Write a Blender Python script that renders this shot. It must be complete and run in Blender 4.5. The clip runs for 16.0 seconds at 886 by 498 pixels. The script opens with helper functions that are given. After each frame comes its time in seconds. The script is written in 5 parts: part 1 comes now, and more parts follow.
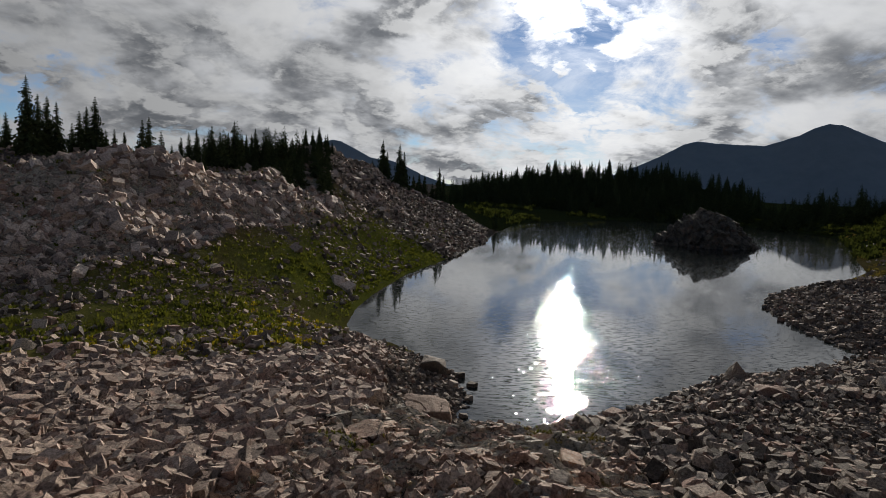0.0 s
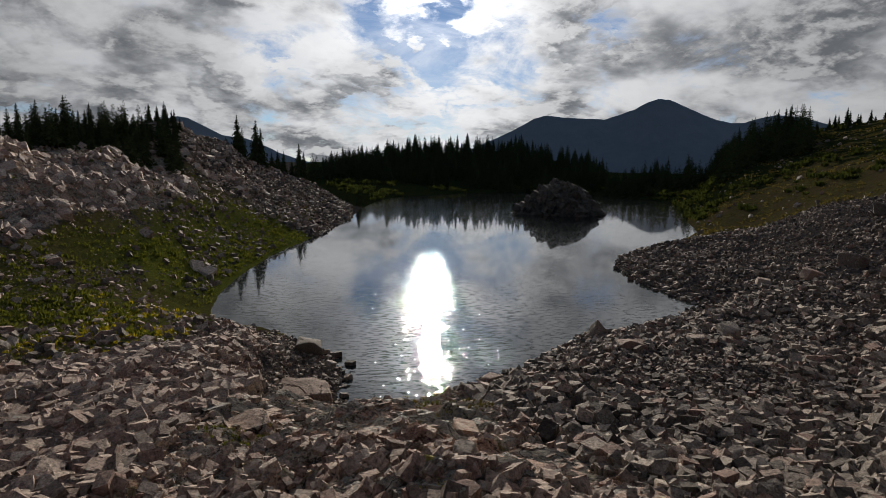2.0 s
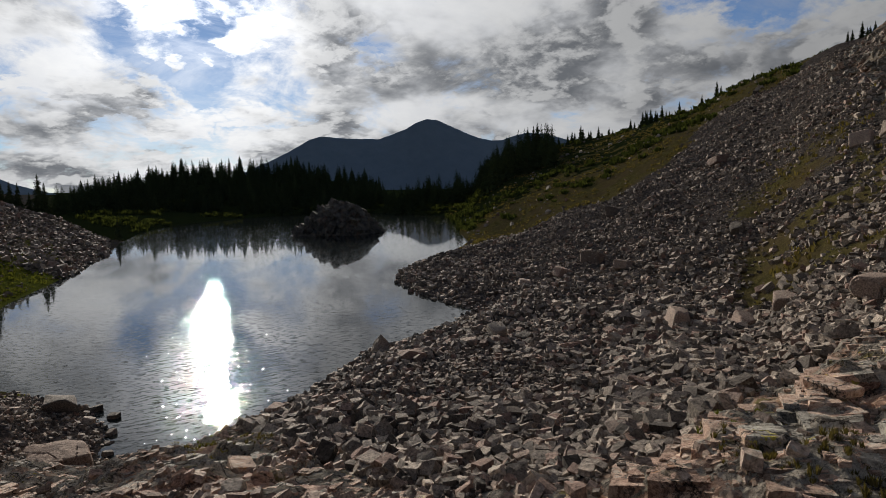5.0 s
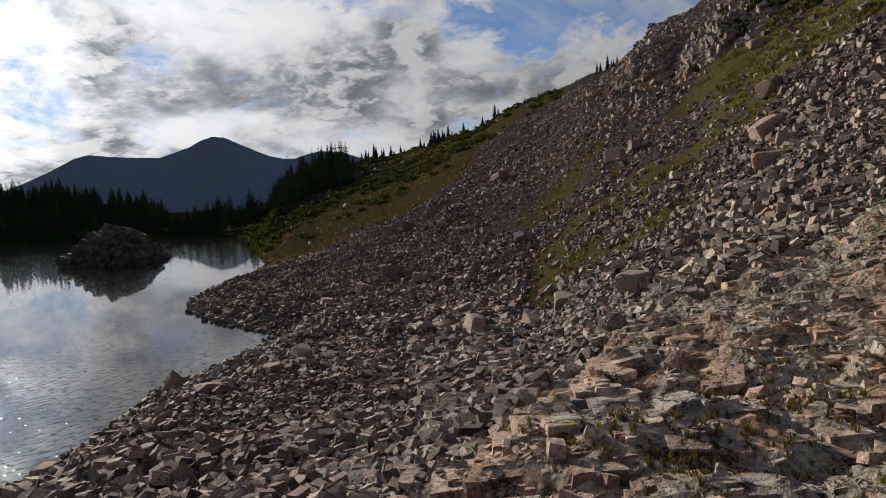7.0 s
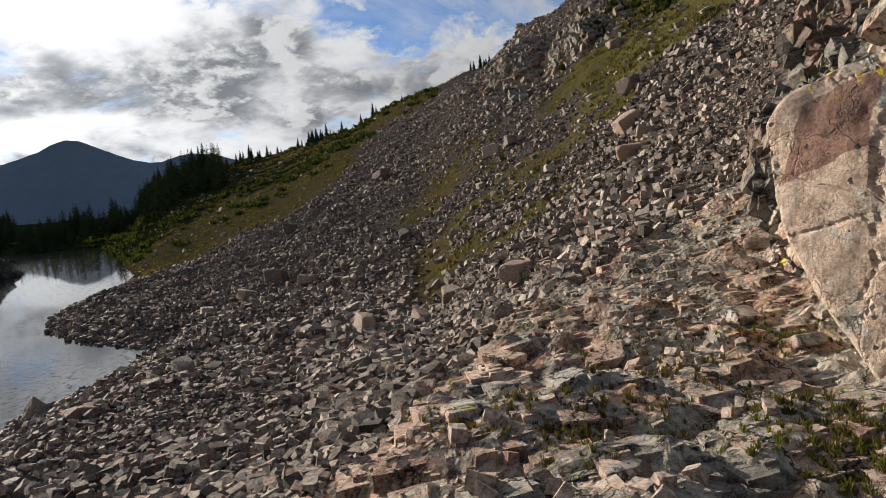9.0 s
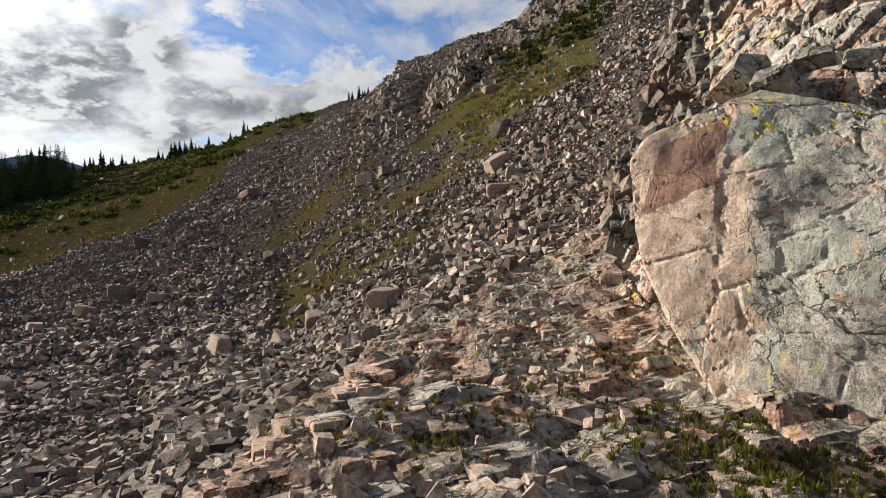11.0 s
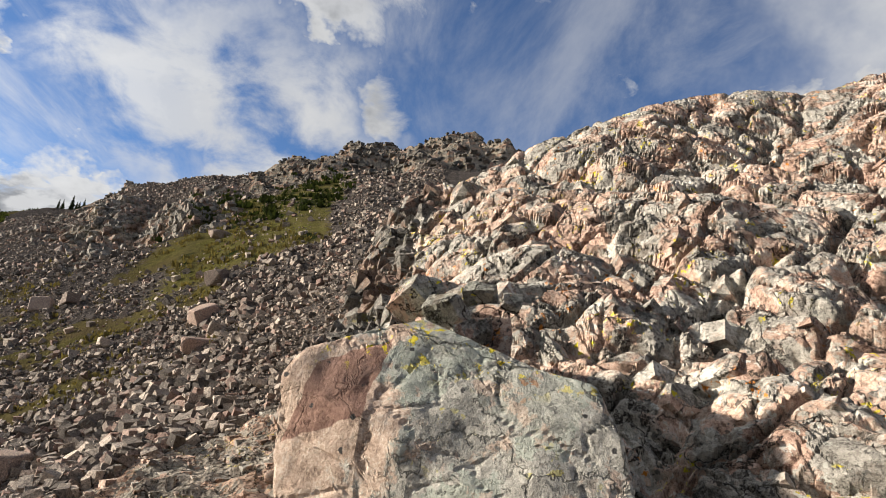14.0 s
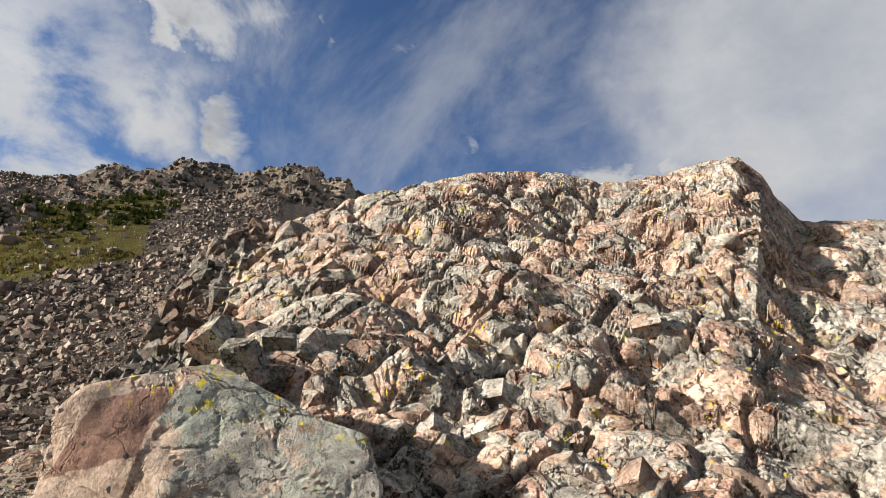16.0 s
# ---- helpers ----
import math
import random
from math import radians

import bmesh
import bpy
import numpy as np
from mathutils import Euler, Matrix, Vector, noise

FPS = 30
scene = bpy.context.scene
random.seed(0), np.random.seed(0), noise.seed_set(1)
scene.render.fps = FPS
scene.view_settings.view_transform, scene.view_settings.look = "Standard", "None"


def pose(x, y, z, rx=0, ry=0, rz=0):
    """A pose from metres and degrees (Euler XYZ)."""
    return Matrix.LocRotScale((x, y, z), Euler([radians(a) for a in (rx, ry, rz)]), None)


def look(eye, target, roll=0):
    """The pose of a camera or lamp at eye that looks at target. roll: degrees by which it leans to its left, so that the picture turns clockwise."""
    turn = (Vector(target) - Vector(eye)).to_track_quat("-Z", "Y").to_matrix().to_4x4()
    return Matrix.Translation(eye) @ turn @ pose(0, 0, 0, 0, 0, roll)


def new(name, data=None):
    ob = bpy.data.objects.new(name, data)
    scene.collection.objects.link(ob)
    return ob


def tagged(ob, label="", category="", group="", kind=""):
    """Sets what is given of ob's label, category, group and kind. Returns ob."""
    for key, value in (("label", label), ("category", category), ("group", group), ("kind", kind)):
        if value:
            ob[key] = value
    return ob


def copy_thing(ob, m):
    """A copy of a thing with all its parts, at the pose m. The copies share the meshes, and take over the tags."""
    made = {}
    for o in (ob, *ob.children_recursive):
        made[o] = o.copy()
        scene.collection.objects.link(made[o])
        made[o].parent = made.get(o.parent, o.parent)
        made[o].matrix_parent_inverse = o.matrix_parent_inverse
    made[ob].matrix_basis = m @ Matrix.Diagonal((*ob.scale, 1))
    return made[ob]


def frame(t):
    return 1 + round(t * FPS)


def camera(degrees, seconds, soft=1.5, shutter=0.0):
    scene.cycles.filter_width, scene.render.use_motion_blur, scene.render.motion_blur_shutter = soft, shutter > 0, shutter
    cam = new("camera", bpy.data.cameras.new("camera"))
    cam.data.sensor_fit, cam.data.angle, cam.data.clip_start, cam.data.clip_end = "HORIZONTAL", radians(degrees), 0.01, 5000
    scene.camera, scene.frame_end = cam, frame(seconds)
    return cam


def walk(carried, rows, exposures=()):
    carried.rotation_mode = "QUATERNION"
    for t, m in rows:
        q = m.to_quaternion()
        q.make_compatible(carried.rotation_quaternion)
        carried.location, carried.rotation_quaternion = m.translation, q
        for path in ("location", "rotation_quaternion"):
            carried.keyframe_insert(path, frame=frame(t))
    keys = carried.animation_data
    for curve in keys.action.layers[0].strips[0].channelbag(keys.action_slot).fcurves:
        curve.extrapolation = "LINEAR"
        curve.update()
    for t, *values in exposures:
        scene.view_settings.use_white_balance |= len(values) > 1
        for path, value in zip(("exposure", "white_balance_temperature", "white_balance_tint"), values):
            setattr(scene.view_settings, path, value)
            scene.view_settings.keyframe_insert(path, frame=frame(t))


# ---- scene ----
# A small mountain lake seen from a rocky ledge; the lake's surface is z = 0.
cam = camera(70.0, 16.0, soft=0.5)
PATH = [
    (0.0, pose(0.004, -0.012, 7.995, 83.843, -2.326, 0.251)),
    (0.5, pose(-0.131, -0.103, 7.978, 83.690, -2.365, -1.342)),
    (1.0, pose(-0.190, 0.062, 7.942, 83.029, -2.086, -4.515)),
    (1.5, pose(-0.192, 0.229, 7.913, 82.297, -1.585, -8.292)),
    (2.0, pose(-0.299, 0.363, 7.881, 82.071, -1.127, -12.266)),
    (2.5, pose(-0.323, 0.413, 7.863, 82.233, -0.675, -16.116)),
    (3.0, pose(-0.236, 0.490, 7.829, 82.374, -0.041, -19.950)),
    (3.5, pose(-0.168, 0.477, 7.835, 82.614, 0.357, -23.004)),
    (6.0, pose(0.028, -0.005, 7.929, 84.447, 1.905, -40.085)),
    (6.5, pose(0.023, 0.259, 7.858, 84.452, 2.230, -45.237)),
    (7.0, pose(-0.019, 0.258, 7.876, 84.881, 2.488, -50.190)),
    (7.5, pose(-0.114, 0.207, 7.939, 85.065, 2.923, -54.000)),
    (8.0, pose(-0.114, 0.222, 7.943, 84.716, 3.625, -56.523)),
    (10.5, pose(-0.130, 0.387, 7.647, 85.130, 1.703, -68.911)),
    (11.0, pose(-0.110, 0.409, 7.631, 86.652, -0.394, -72.531)),
    (11.5, pose(0.146, 0.341, 7.644, 89.537, -2.442, -76.453)),
    (12.0, pose(0.505, 0.186, 7.849, 92.689, -3.762, -80.430)),
    (12.5, pose(0.716, 0.082, 8.023, 95.443, -4.794, -84.278)),
    (13.0, pose(0.788, -0.016, 8.136, 97.893, -6.077, -88.208)),
    (13.5, pose(0.811, -0.080, 8.188, 100.351, -7.146, -92.735)),
    (14.0, pose(0.686, -0.179, 8.240, 102.572, -7.944, -97.420)),
    (14.5, pose(0.499, -0.252, 8.280, 104.724, -8.697, -102.536)),
    (15.0, pose(0.280, -0.293, 8.309, 106.683, -9.471, -107.686)),
    (15.5, pose(0.022, -0.328, 8.338, 108.068, -9.882, -111.630)),
    (16.0, pose(-0.133, -0.340, 8.344, 108.637, -9.917, -113.732)),
]
EXPOSURES = [(0.0, 0.12), (3.5, 0.15), (7.0, 0.5), (8.0, 0.75), (10.5, 1.15), (12.5, 1.28), (14.0, 1.3), (16.0, 1.2)]
walk(cam, PATH, EXPOSURES)

# ---- world and sun ----
SUN_AZ, SUN_EL = 11.5, 17.0          # degrees clockwise from +y, and above the horizon


def heading(az, el=0.0):
    a, e = radians(az), radians(el)
    return Vector((math.sin(a) * math.cos(e), math.cos(a) * math.cos(e), math.sin(e)))


class Nodes:
    """Short hand for node trees."""

    def __init__(self, tree):
        self.t = tree

    def add(self, kind, ins=None, **props):
        n = self.t.nodes.new(kind)
        if "operation" in props:
            n.operation = props["operation"]
        if "use_clamp" in props:
            n.use_clamp = props["use_clamp"]
        if "data_type" in props:
            n.data_type, n.blend_type = props["data_type"], props["blend_type"]
        if "feature" in props:
            n.feature = props["feature"]
        if "attribute_name" in props:
            n.attribute_name = props["attribute_name"]
        for k, v in (ins or {}).items():
            if isinstance(v, bpy.types.NodeSocket):
                self.t.links.new(v, n.inputs[k])
            else:
                n.inputs[k].default_value = v
        return n

    def math(self, op, a, b=0.0, c=0.0, clamp=False):
        return self.add("ShaderNodeMath", {0: a, 1: b, 2: c}, operation=op, use_clamp=clamp).outputs[0]

    def vec(self, op, a, b=(0, 0, 0)):
        n = self.add("ShaderNodeVectorMath", {0: a, 1: b}, operation=op)
        return n.outputs["Value"] if op in ("DOT_PRODUCT", "LENGTH", "DISTANCE") else n.outputs[0]

    def mix(self, f, a, b, blend="MIX"):
        n = self.add("ShaderNodeMix", {0: f, 6: a, 7: b}, data_type="RGBA", blend_type=blend)
        return n.outputs[2]

    def range(self, v, lo, hi, a=0.0, b=1.0, smooth=True):
        n = self.add("ShaderNodeMapRange", {0: v, 1: lo, 2: hi, 3: a, 4: b})
        n.interpolation_type = "SMOOTHSTEP" if smooth else "LINEAR"
        return n.outputs[0]

    def noise(self, v, scale, detail=4.0, rough=0.55, lac=2.0, dist=0.0):
        return self.add("ShaderNodeTexNoise", {"Vector": v, "Scale": scale, "Detail": detail, "Roughness": rough, "Lacunarity": lac,
                                               "Distortion": dist}).outputs[0]

    def voronoi(self, v, scale, feature="F1", out="Distance", rand=1.0):
        return self.add("ShaderNodeTexVoronoi", {"Vector": v, "Scale": scale, "Randomness": rand}, feature=feature).outputs[out]


def make_world():
    w = bpy.data.worlds.new("sky")
    scene.world = w
    w.use_nodes = True
    w.node_tree.nodes.clear()
    g = Nodes(w.node_tree)
    sky = g.add("ShaderNodeTexSky")
    sky.sky_type, sky.sun_disc, sky.altitude = "NISHITA", False, 3000.0
    sky.sun_elevation, sky.sun_rotation = radians(SUN_EL), radians(SUN_AZ)
    sky.air_density, sky.dust_density, sky.ozone_density = 1.0, 0.6, 2.0
    way = g.add("ShaderNodeTexCoord").outputs["Generated"]
    # broken cloud on a flat ceiling far overhead: it closes up towards the horizon
    up = g.add("ShaderNodeSeparateXYZ", {0: way}).outputs[2]
    rise = g.math("ADD", g.math("MAXIMUM", up, 0.0), 0.38)
    p = g.vec("MULTIPLY", g.vec("DIVIDE", way, g.add("ShaderNodeCombineXYZ", {0: rise, 1: rise, 2: rise}).outputs[0]), (1.0, 1.0, 0.0))
    toward = heading(SUN_AZ, SUN_EL) / (math.sin(radians(SUN_EL)) + 0.38)
    lean = g.vec("NORMALIZE", g.vec("SUBTRACT", (toward.x, toward.y, 0.0), p))
    p2 = g.vec("ADD", p, g.vec("MULTIPLY", lean, (0.07, 0.07, 0.07)))
    sun = g.math("MAXIMUM", g.vec("DOT_PRODUCT", way, tuple(heading(SUN_AZ, SUN_EL))), 0.0)

    def near(az, el, wide, core=0.0):
        """1 about a heading and elevation, falling to 0 at `wide` degrees from it."""
        return g.range(g.vec("DOT_PRODUCT", way, tuple(heading(az, el))), math.cos(radians(wide)), math.cos(radians(core)))

    clear = g.math("MAXIMUM", g.math("MAXIMUM", near(103, 27, 17, 4), near(112, 40, 22, 6)), g.math("MULTIPLY", near(92, 44, 14, 2), 0.7))
    # mostly unseen clear sky to the south, added to lessen the fill light
    clear = g.math("MAXIMUM", clear, g.range(g.vec("DOT_PRODUCT", way, tuple(heading(190, 50))), 0.55, 0.95))
    gaps = g.math("MAXIMUM", g.math("MAXIMUM", near(9, 10.5, 7), near(56, 15.5, 8)), g.math("MULTIPLY", near(26, 11, 4), 0.8))
    heavy = g.math("MAXIMUM", g.math("MAXIMUM", near(43, 8.5, 9, 1), near(-14, 12, 16, 2)), g.math("MULTIPLY", near(34, 14, 12), 0.7))
    fray = g.math("MULTIPLY", g.math("SUBTRACT", g.noise(way, 3.2, 6.0, 0.6), 0.5), 0.22)
    bank = g.range(g.math("ADD", g.vec("DOT_PRODUCT", way, tuple(heading(74, 20))), fray), math.cos(radians(20)), math.cos(radians(6)))
    haze = g.range(g.math("ADD", g.vec("DOT_PRODUCT", way, tuple(heading(148, 28))), fray), math.cos(radians(28)), math.cos(radians(6)))

    def heap(q):
        """How thick the cloud is: wide masses, rounded heads upon them, and torn edges."""
        wide = g.noise(q, 1.5, 3.0, 0.5, 2.1, 0.2)
        torn = g.noise(q, 4.4, 9.0, 0.60, 2.15, 0.25)
        ruffle = g.add("ShaderNodeTexNoise", {"Vector": q, "Scale": 6.0, "Detail": 5.0, "Roughness": 0.6}).outputs["Color"]
        w = g.vec("ADD", q, g.vec("MULTIPLY", g.vec("SUBTRACT", ruffle, (0.5, 0.5, 0.5)), (0.28, 0.28, 0.0)))
        heads = g.add("ShaderNodeTexVoronoi", {"Vector": w, "Scale": 3.9, "Detail": 2.5, "Roughness": 0.6, "Lacunarity": 2.4, "Smoothness": 0.5}, feature="SMOOTH_F1").outputs["Distance"]
        return g.math("ADD", g.math("ADD", g.math("MULTIPLY", wide, 0.30), g.math("MULTIPLY", torn, 0.45)), g.range(heads, 0.15, 1.05, 0.32, 0.06, False))

    h1, h2 = heap(p), heap(p2)
    shift = g.math("SUBTRACT", g.math("MULTIPLY", heavy, 0.06), g.math("ADD", g.math("MULTIPLY", g.math("MAXIMUM", g.math("MAXIMUM", clear, haze), bank), 0.26), g.math("MULTIPLY", gaps, 0.085)))
    depth = g.math("ADD", h1, shift)
    thick = g.range(depth, 0.335, 0.455)
    strand = g.add("ShaderNodeMapping", {"Vector": p, "Rotation": (0, 0, 0.5), "Scale": (0.7, 1.6, 1.0)}).outputs[0]
    wisps = g.range(g.noise(strand, 1.9, 8.0, 0.6, 2.2, 0.5), 0.42, 0.74)
    thin = g.math("MULTIPLY", wisps, g.range(clear, 0.0, 1.0, 0.75, 0.42))
    thin = g.math("MAXIMUM", thin, g.math("MULTIPLY", haze, g.range(g.noise(p, 1.6, 7.0, 0.6), 0.3, 0.62, 0.55, 0.98)))
    dapple = g.math("MULTIPLY", g.range(g.noise(p, 5.6, 7.0, 0.58, 2.1, 0.3), 0.31, 0.60), g.range(g.noise(p, 1.1, 3.0), 0.3, 0.6, 0.45, 1.0))
    thin = g.math("MAXIMUM", thin, g.math("MULTIPLY", bank, dapple))
    cloud = g.math("MAXIMUM", thick, thin)
    soft = g.noise(p, 3.0, 4.0, 0.5, 2.1, 0.2)
    lit = g.range(g.math("SUBTRACT", h1, h2), -0.06, 0.10)
    core = g.math("MULTIPLY", g.math("MULTIPLY", g.range(g.math("ADD", g.math("MULTIPLY", soft, 0.55), g.math("MULTIPLY", depth, 0.45)), 0.42, 0.57), thick), g.range(lit, 0.0, 1.0, 1.0, 0.45))
    light = g.mix(core, (0.90, 0.915, 0.945, 1), (0.31, 0.33, 0.365, 1))
    light = g.mix(g.math("MULTIPLY", lit, 0.45), light, (1.08, 1.08, 1.07, 1))
    glow = g.math("ADD", g.math("MULTIPLY", g.math("POWER", sun, 5.0), 0.42), g.math("ADD", g.math("MULTIPLY", g.math("POWER", sun, 40.0), 0.25), g.math("MULTIPLY", g.math("POWER", sun, 260.0), 1.2)))
    gain = g.math("ADD", 0.27, g.math("MULTIPLY", glow, g.range(core, 0.0, 1.0, 1.15, 0.55)))
    light = g.vec("MULTIPLY", light, g.add("ShaderNodeCombineXYZ", {0: gain, 1: gain, 2: gain}).outputs[0])
    blue = g.vec("MULTIPLY", sky.outputs[0], (0.042, 0.050, 0.060))
    both = g.mix(cloud, blue, light)
    bg = g.add("ShaderNodeBackground", {"Color": both, "Strength": 1.0})
    out = g.add("ShaderNodeOutputWorld")
    g.t.links.new(bg.outputs[0], out.inputs[0])


make_world()
lamp = bpy.data.lights.new("sun", "SUN")
lamp.energy, lamp.angle, lamp.color = 5.0, radians(1.5), (1.0, 0.91, 0.80)
sun = new("sun", lamp)
sun.matrix_world = look(heading(SUN_AZ, SUN_EL) * 200, (0, 0, 0))

# ---- materials ----
def material(name, matt=False):
    m = bpy.data.materials.new(name)
    m.use_nodes = True
    m.node_tree.nodes.clear()
    g = Nodes(m.node_tree)
    b = g.add("ShaderNodeBsdfDiffuse" if matt else "ShaderNodeBsdfPrincipled")
    out = g.add("ShaderNodeOutputMaterial")
    g.t.links.new(b.outputs[0], out.inputs[0])
    return m, g, b


def finish(g, b, colour, rough, height=None, strength=0.5, distance=0.02):
    for key, v in (("Base Color" if "Base Color" in b.inputs else "Color", colour), ("Roughness", rough)):
        if isinstance(v, bpy.types.NodeSocket):
            g.t.links.new(v, b.inputs[key])
        else:
            b.inputs[key].default_value = v
    if height is not None:
        bump = g.add("ShaderNodeBump", {"Height": height, "Strength": strength, "Distance": distance})
        g.t.links.new(bump.outputs[0], b.inputs["Normal"])


def place(g):
    return g.add("ShaderNodeNewGeometry").outputs["Position"]


def ramp(g, f, *stops):
    n = g.add("ShaderNodeValToRGB", {0: f})
    e = n.color_ramp.elements
    while len(e) < len(stops):
        e.new(0.5)
    for el, (p, c) in zip(e, stops):
        el.position, el.color = p, (*c, 1)
    return n.outputs[0]


def land_material():
    """Ground: dark gravel, bedrock, and turf where the sheet says so."""
    m, g, b = material("land", True)
    p = place(g)
    turf = g.add("ShaderNodeAttribute", attribute_name="turf").outputs["Fac"]
    lush = g.add("ShaderNodeAttribute", attribute_name="lush").outputs["Fac"]
    bed = g.add("ShaderNodeAttribute", attribute_name="bed").outputs["Fac"]
    shrub = g.add("ShaderNodeAttribute", attribute_name="shrub").outputs["Fac"]
    n1, n2, n3 = g.noise(p, 0.35, 6), g.noise(p, 2.2, 6, 0.65), g.noise(p, 14.0, 5, 0.7)
    cells = g.voronoi(p, 9.0, out="Color")
    hue = g.add("ShaderNodeSeparateColor", {0: cells}).outputs[0]
    gravel = ramp(g, hue, (0.0, (0.045, 0.040, 0.038)), (0.45, (0.105, 0.090, 0.078)), (0.8, (0.16, 0.135, 0.115)), (1.0, (0.24, 0.20, 0.17)))
    gravel = g.mix(g.range(n3, 0.3, 0.7, 0.0, 0.6), gravel, (0.05, 0.045, 0.043, 1))
    rock, rock_relief = gneiss(g, p, 0.15, 0.52, 0.4)
    rock = g.mix(1.0, rock, (1.02, 0.97, 0.92, 1), "MULTIPLY")
    grass = ramp(g, g.math("ADD", g.math("MULTIPLY", n2, 0.5), g.math("MULTIPLY", n3, 0.5)), (0.36, (0.036, 0.030, 0.013)), (0.47, (0.092, 0.082, 0.028)),
                 (0.57, (0.155, 0.132, 0.050)), (0.70, (0.25, 0.21, 0.11)))
    grass = g.mix(g.range(n1, 0.36, 0.64, 0.0, 0.7), grass, (0.12, 0.088, 0.050, 1))
    green = ramp(g, n3, (0.32, (0.060, 0.068, 0.014)), (0.52, (0.165, 0.180, 0.034)), (0.72, (0.30, 0.29, 0.065)))
    grass = g.mix(lush, grass, green)
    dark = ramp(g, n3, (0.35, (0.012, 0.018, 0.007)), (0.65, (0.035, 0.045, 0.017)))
    base = g.mix(g.range(g.math("ADD", bed, g.math("MULTIPLY", g.math("SUBTRACT", n2, 0.5), 0.7)), 0.4, 0.6), gravel, rock)
    tm = g.range(g.math("ADD", turf, g.math("ADD", g.math("MULTIPLY", g.math("SUBTRACT", n2, 0.5), 1.1), g.math("MULTIPLY", g.math("SUBTRACT", n3, 0.5), 0.6))), 0.42, 0.58)
    base = g.mix(tm, base, grass)
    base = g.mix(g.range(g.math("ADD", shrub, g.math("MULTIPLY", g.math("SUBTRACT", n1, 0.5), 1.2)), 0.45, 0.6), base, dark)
    rough_h = g.math("ADD", g.math("MULTIPLY", g.voronoi(p, 9.0), 0.7), g.math("ADD", g.math("MULTIPLY", n2, 0.6), g.math("MULTIPLY", n3, 0.45)))
    finish(g, b, base, 0.95, rough_h, 0.8, 0.12)
    return m


def stone_material(name, dark, mid, light, rust=0.25, lichen=0.12, scale=1.0):
    """Broken talus stone, each one of its own shade."""
    m, g, b = material(name)
    geo = g.add("ShaderNodeNewGeometry")
    p, isle = geo.outputs["Position"], geo.outputs["Random Per Island"]
    own = g.add("ShaderNodeObjectInfo").outputs["Random"]
    rnd = g.math("FRACT", g.math("ADD", isle, g.math("MULTIPLY", own, 7.31)))
    n1, n2 = g.noise(p, 2.5 * scale, 5, 0.6), g.noise(p, 22.0 * scale, 6, 0.7)
    base = ramp(g, g.math("ADD", g.math("MULTIPLY", rnd, 0.75), g.math("MULTIPLY", n1, 0.3)), (0.1, dark), (0.5, mid), (1.0, light))
    pink = g.math("MULTIPLY", g.range(g.math("FRACT", g.math("MULTIPLY", rnd, 17.3)), 1.0 - rust, 1.0), 0.75)
    base = g.mix(pink, base, (0.22, 0.135, 0.105, 1))
    base = g.mix(1.0, base, g.add("ShaderNodeCombineXYZ", {0: g.range(n2, 0.34, 0.66, 0.35, 1.6, False), 1: g.range(n2, 0.34, 0.66, 0.35, 1.6, False), 2: g.range(n2, 0.34, 0.66, 0.35, 1.6, False)}).outputs[0], "MULTIPLY")
    base = g.mix(g.math("MULTIPLY", g.range(g.noise(p, 9.0 * scale, 4, 0.6), 0.62, 0.68), lichen * 4), base, (0.34, 0.34, 0.29, 1))
    finish(g, b, base, 0.82, g.math("ADD", n2, g.math("MULTIPLY", n1, 0.8)), 0.8, 0.05)
    b.inputs["Specular IOR Level"].default_value = 0.10
    return m


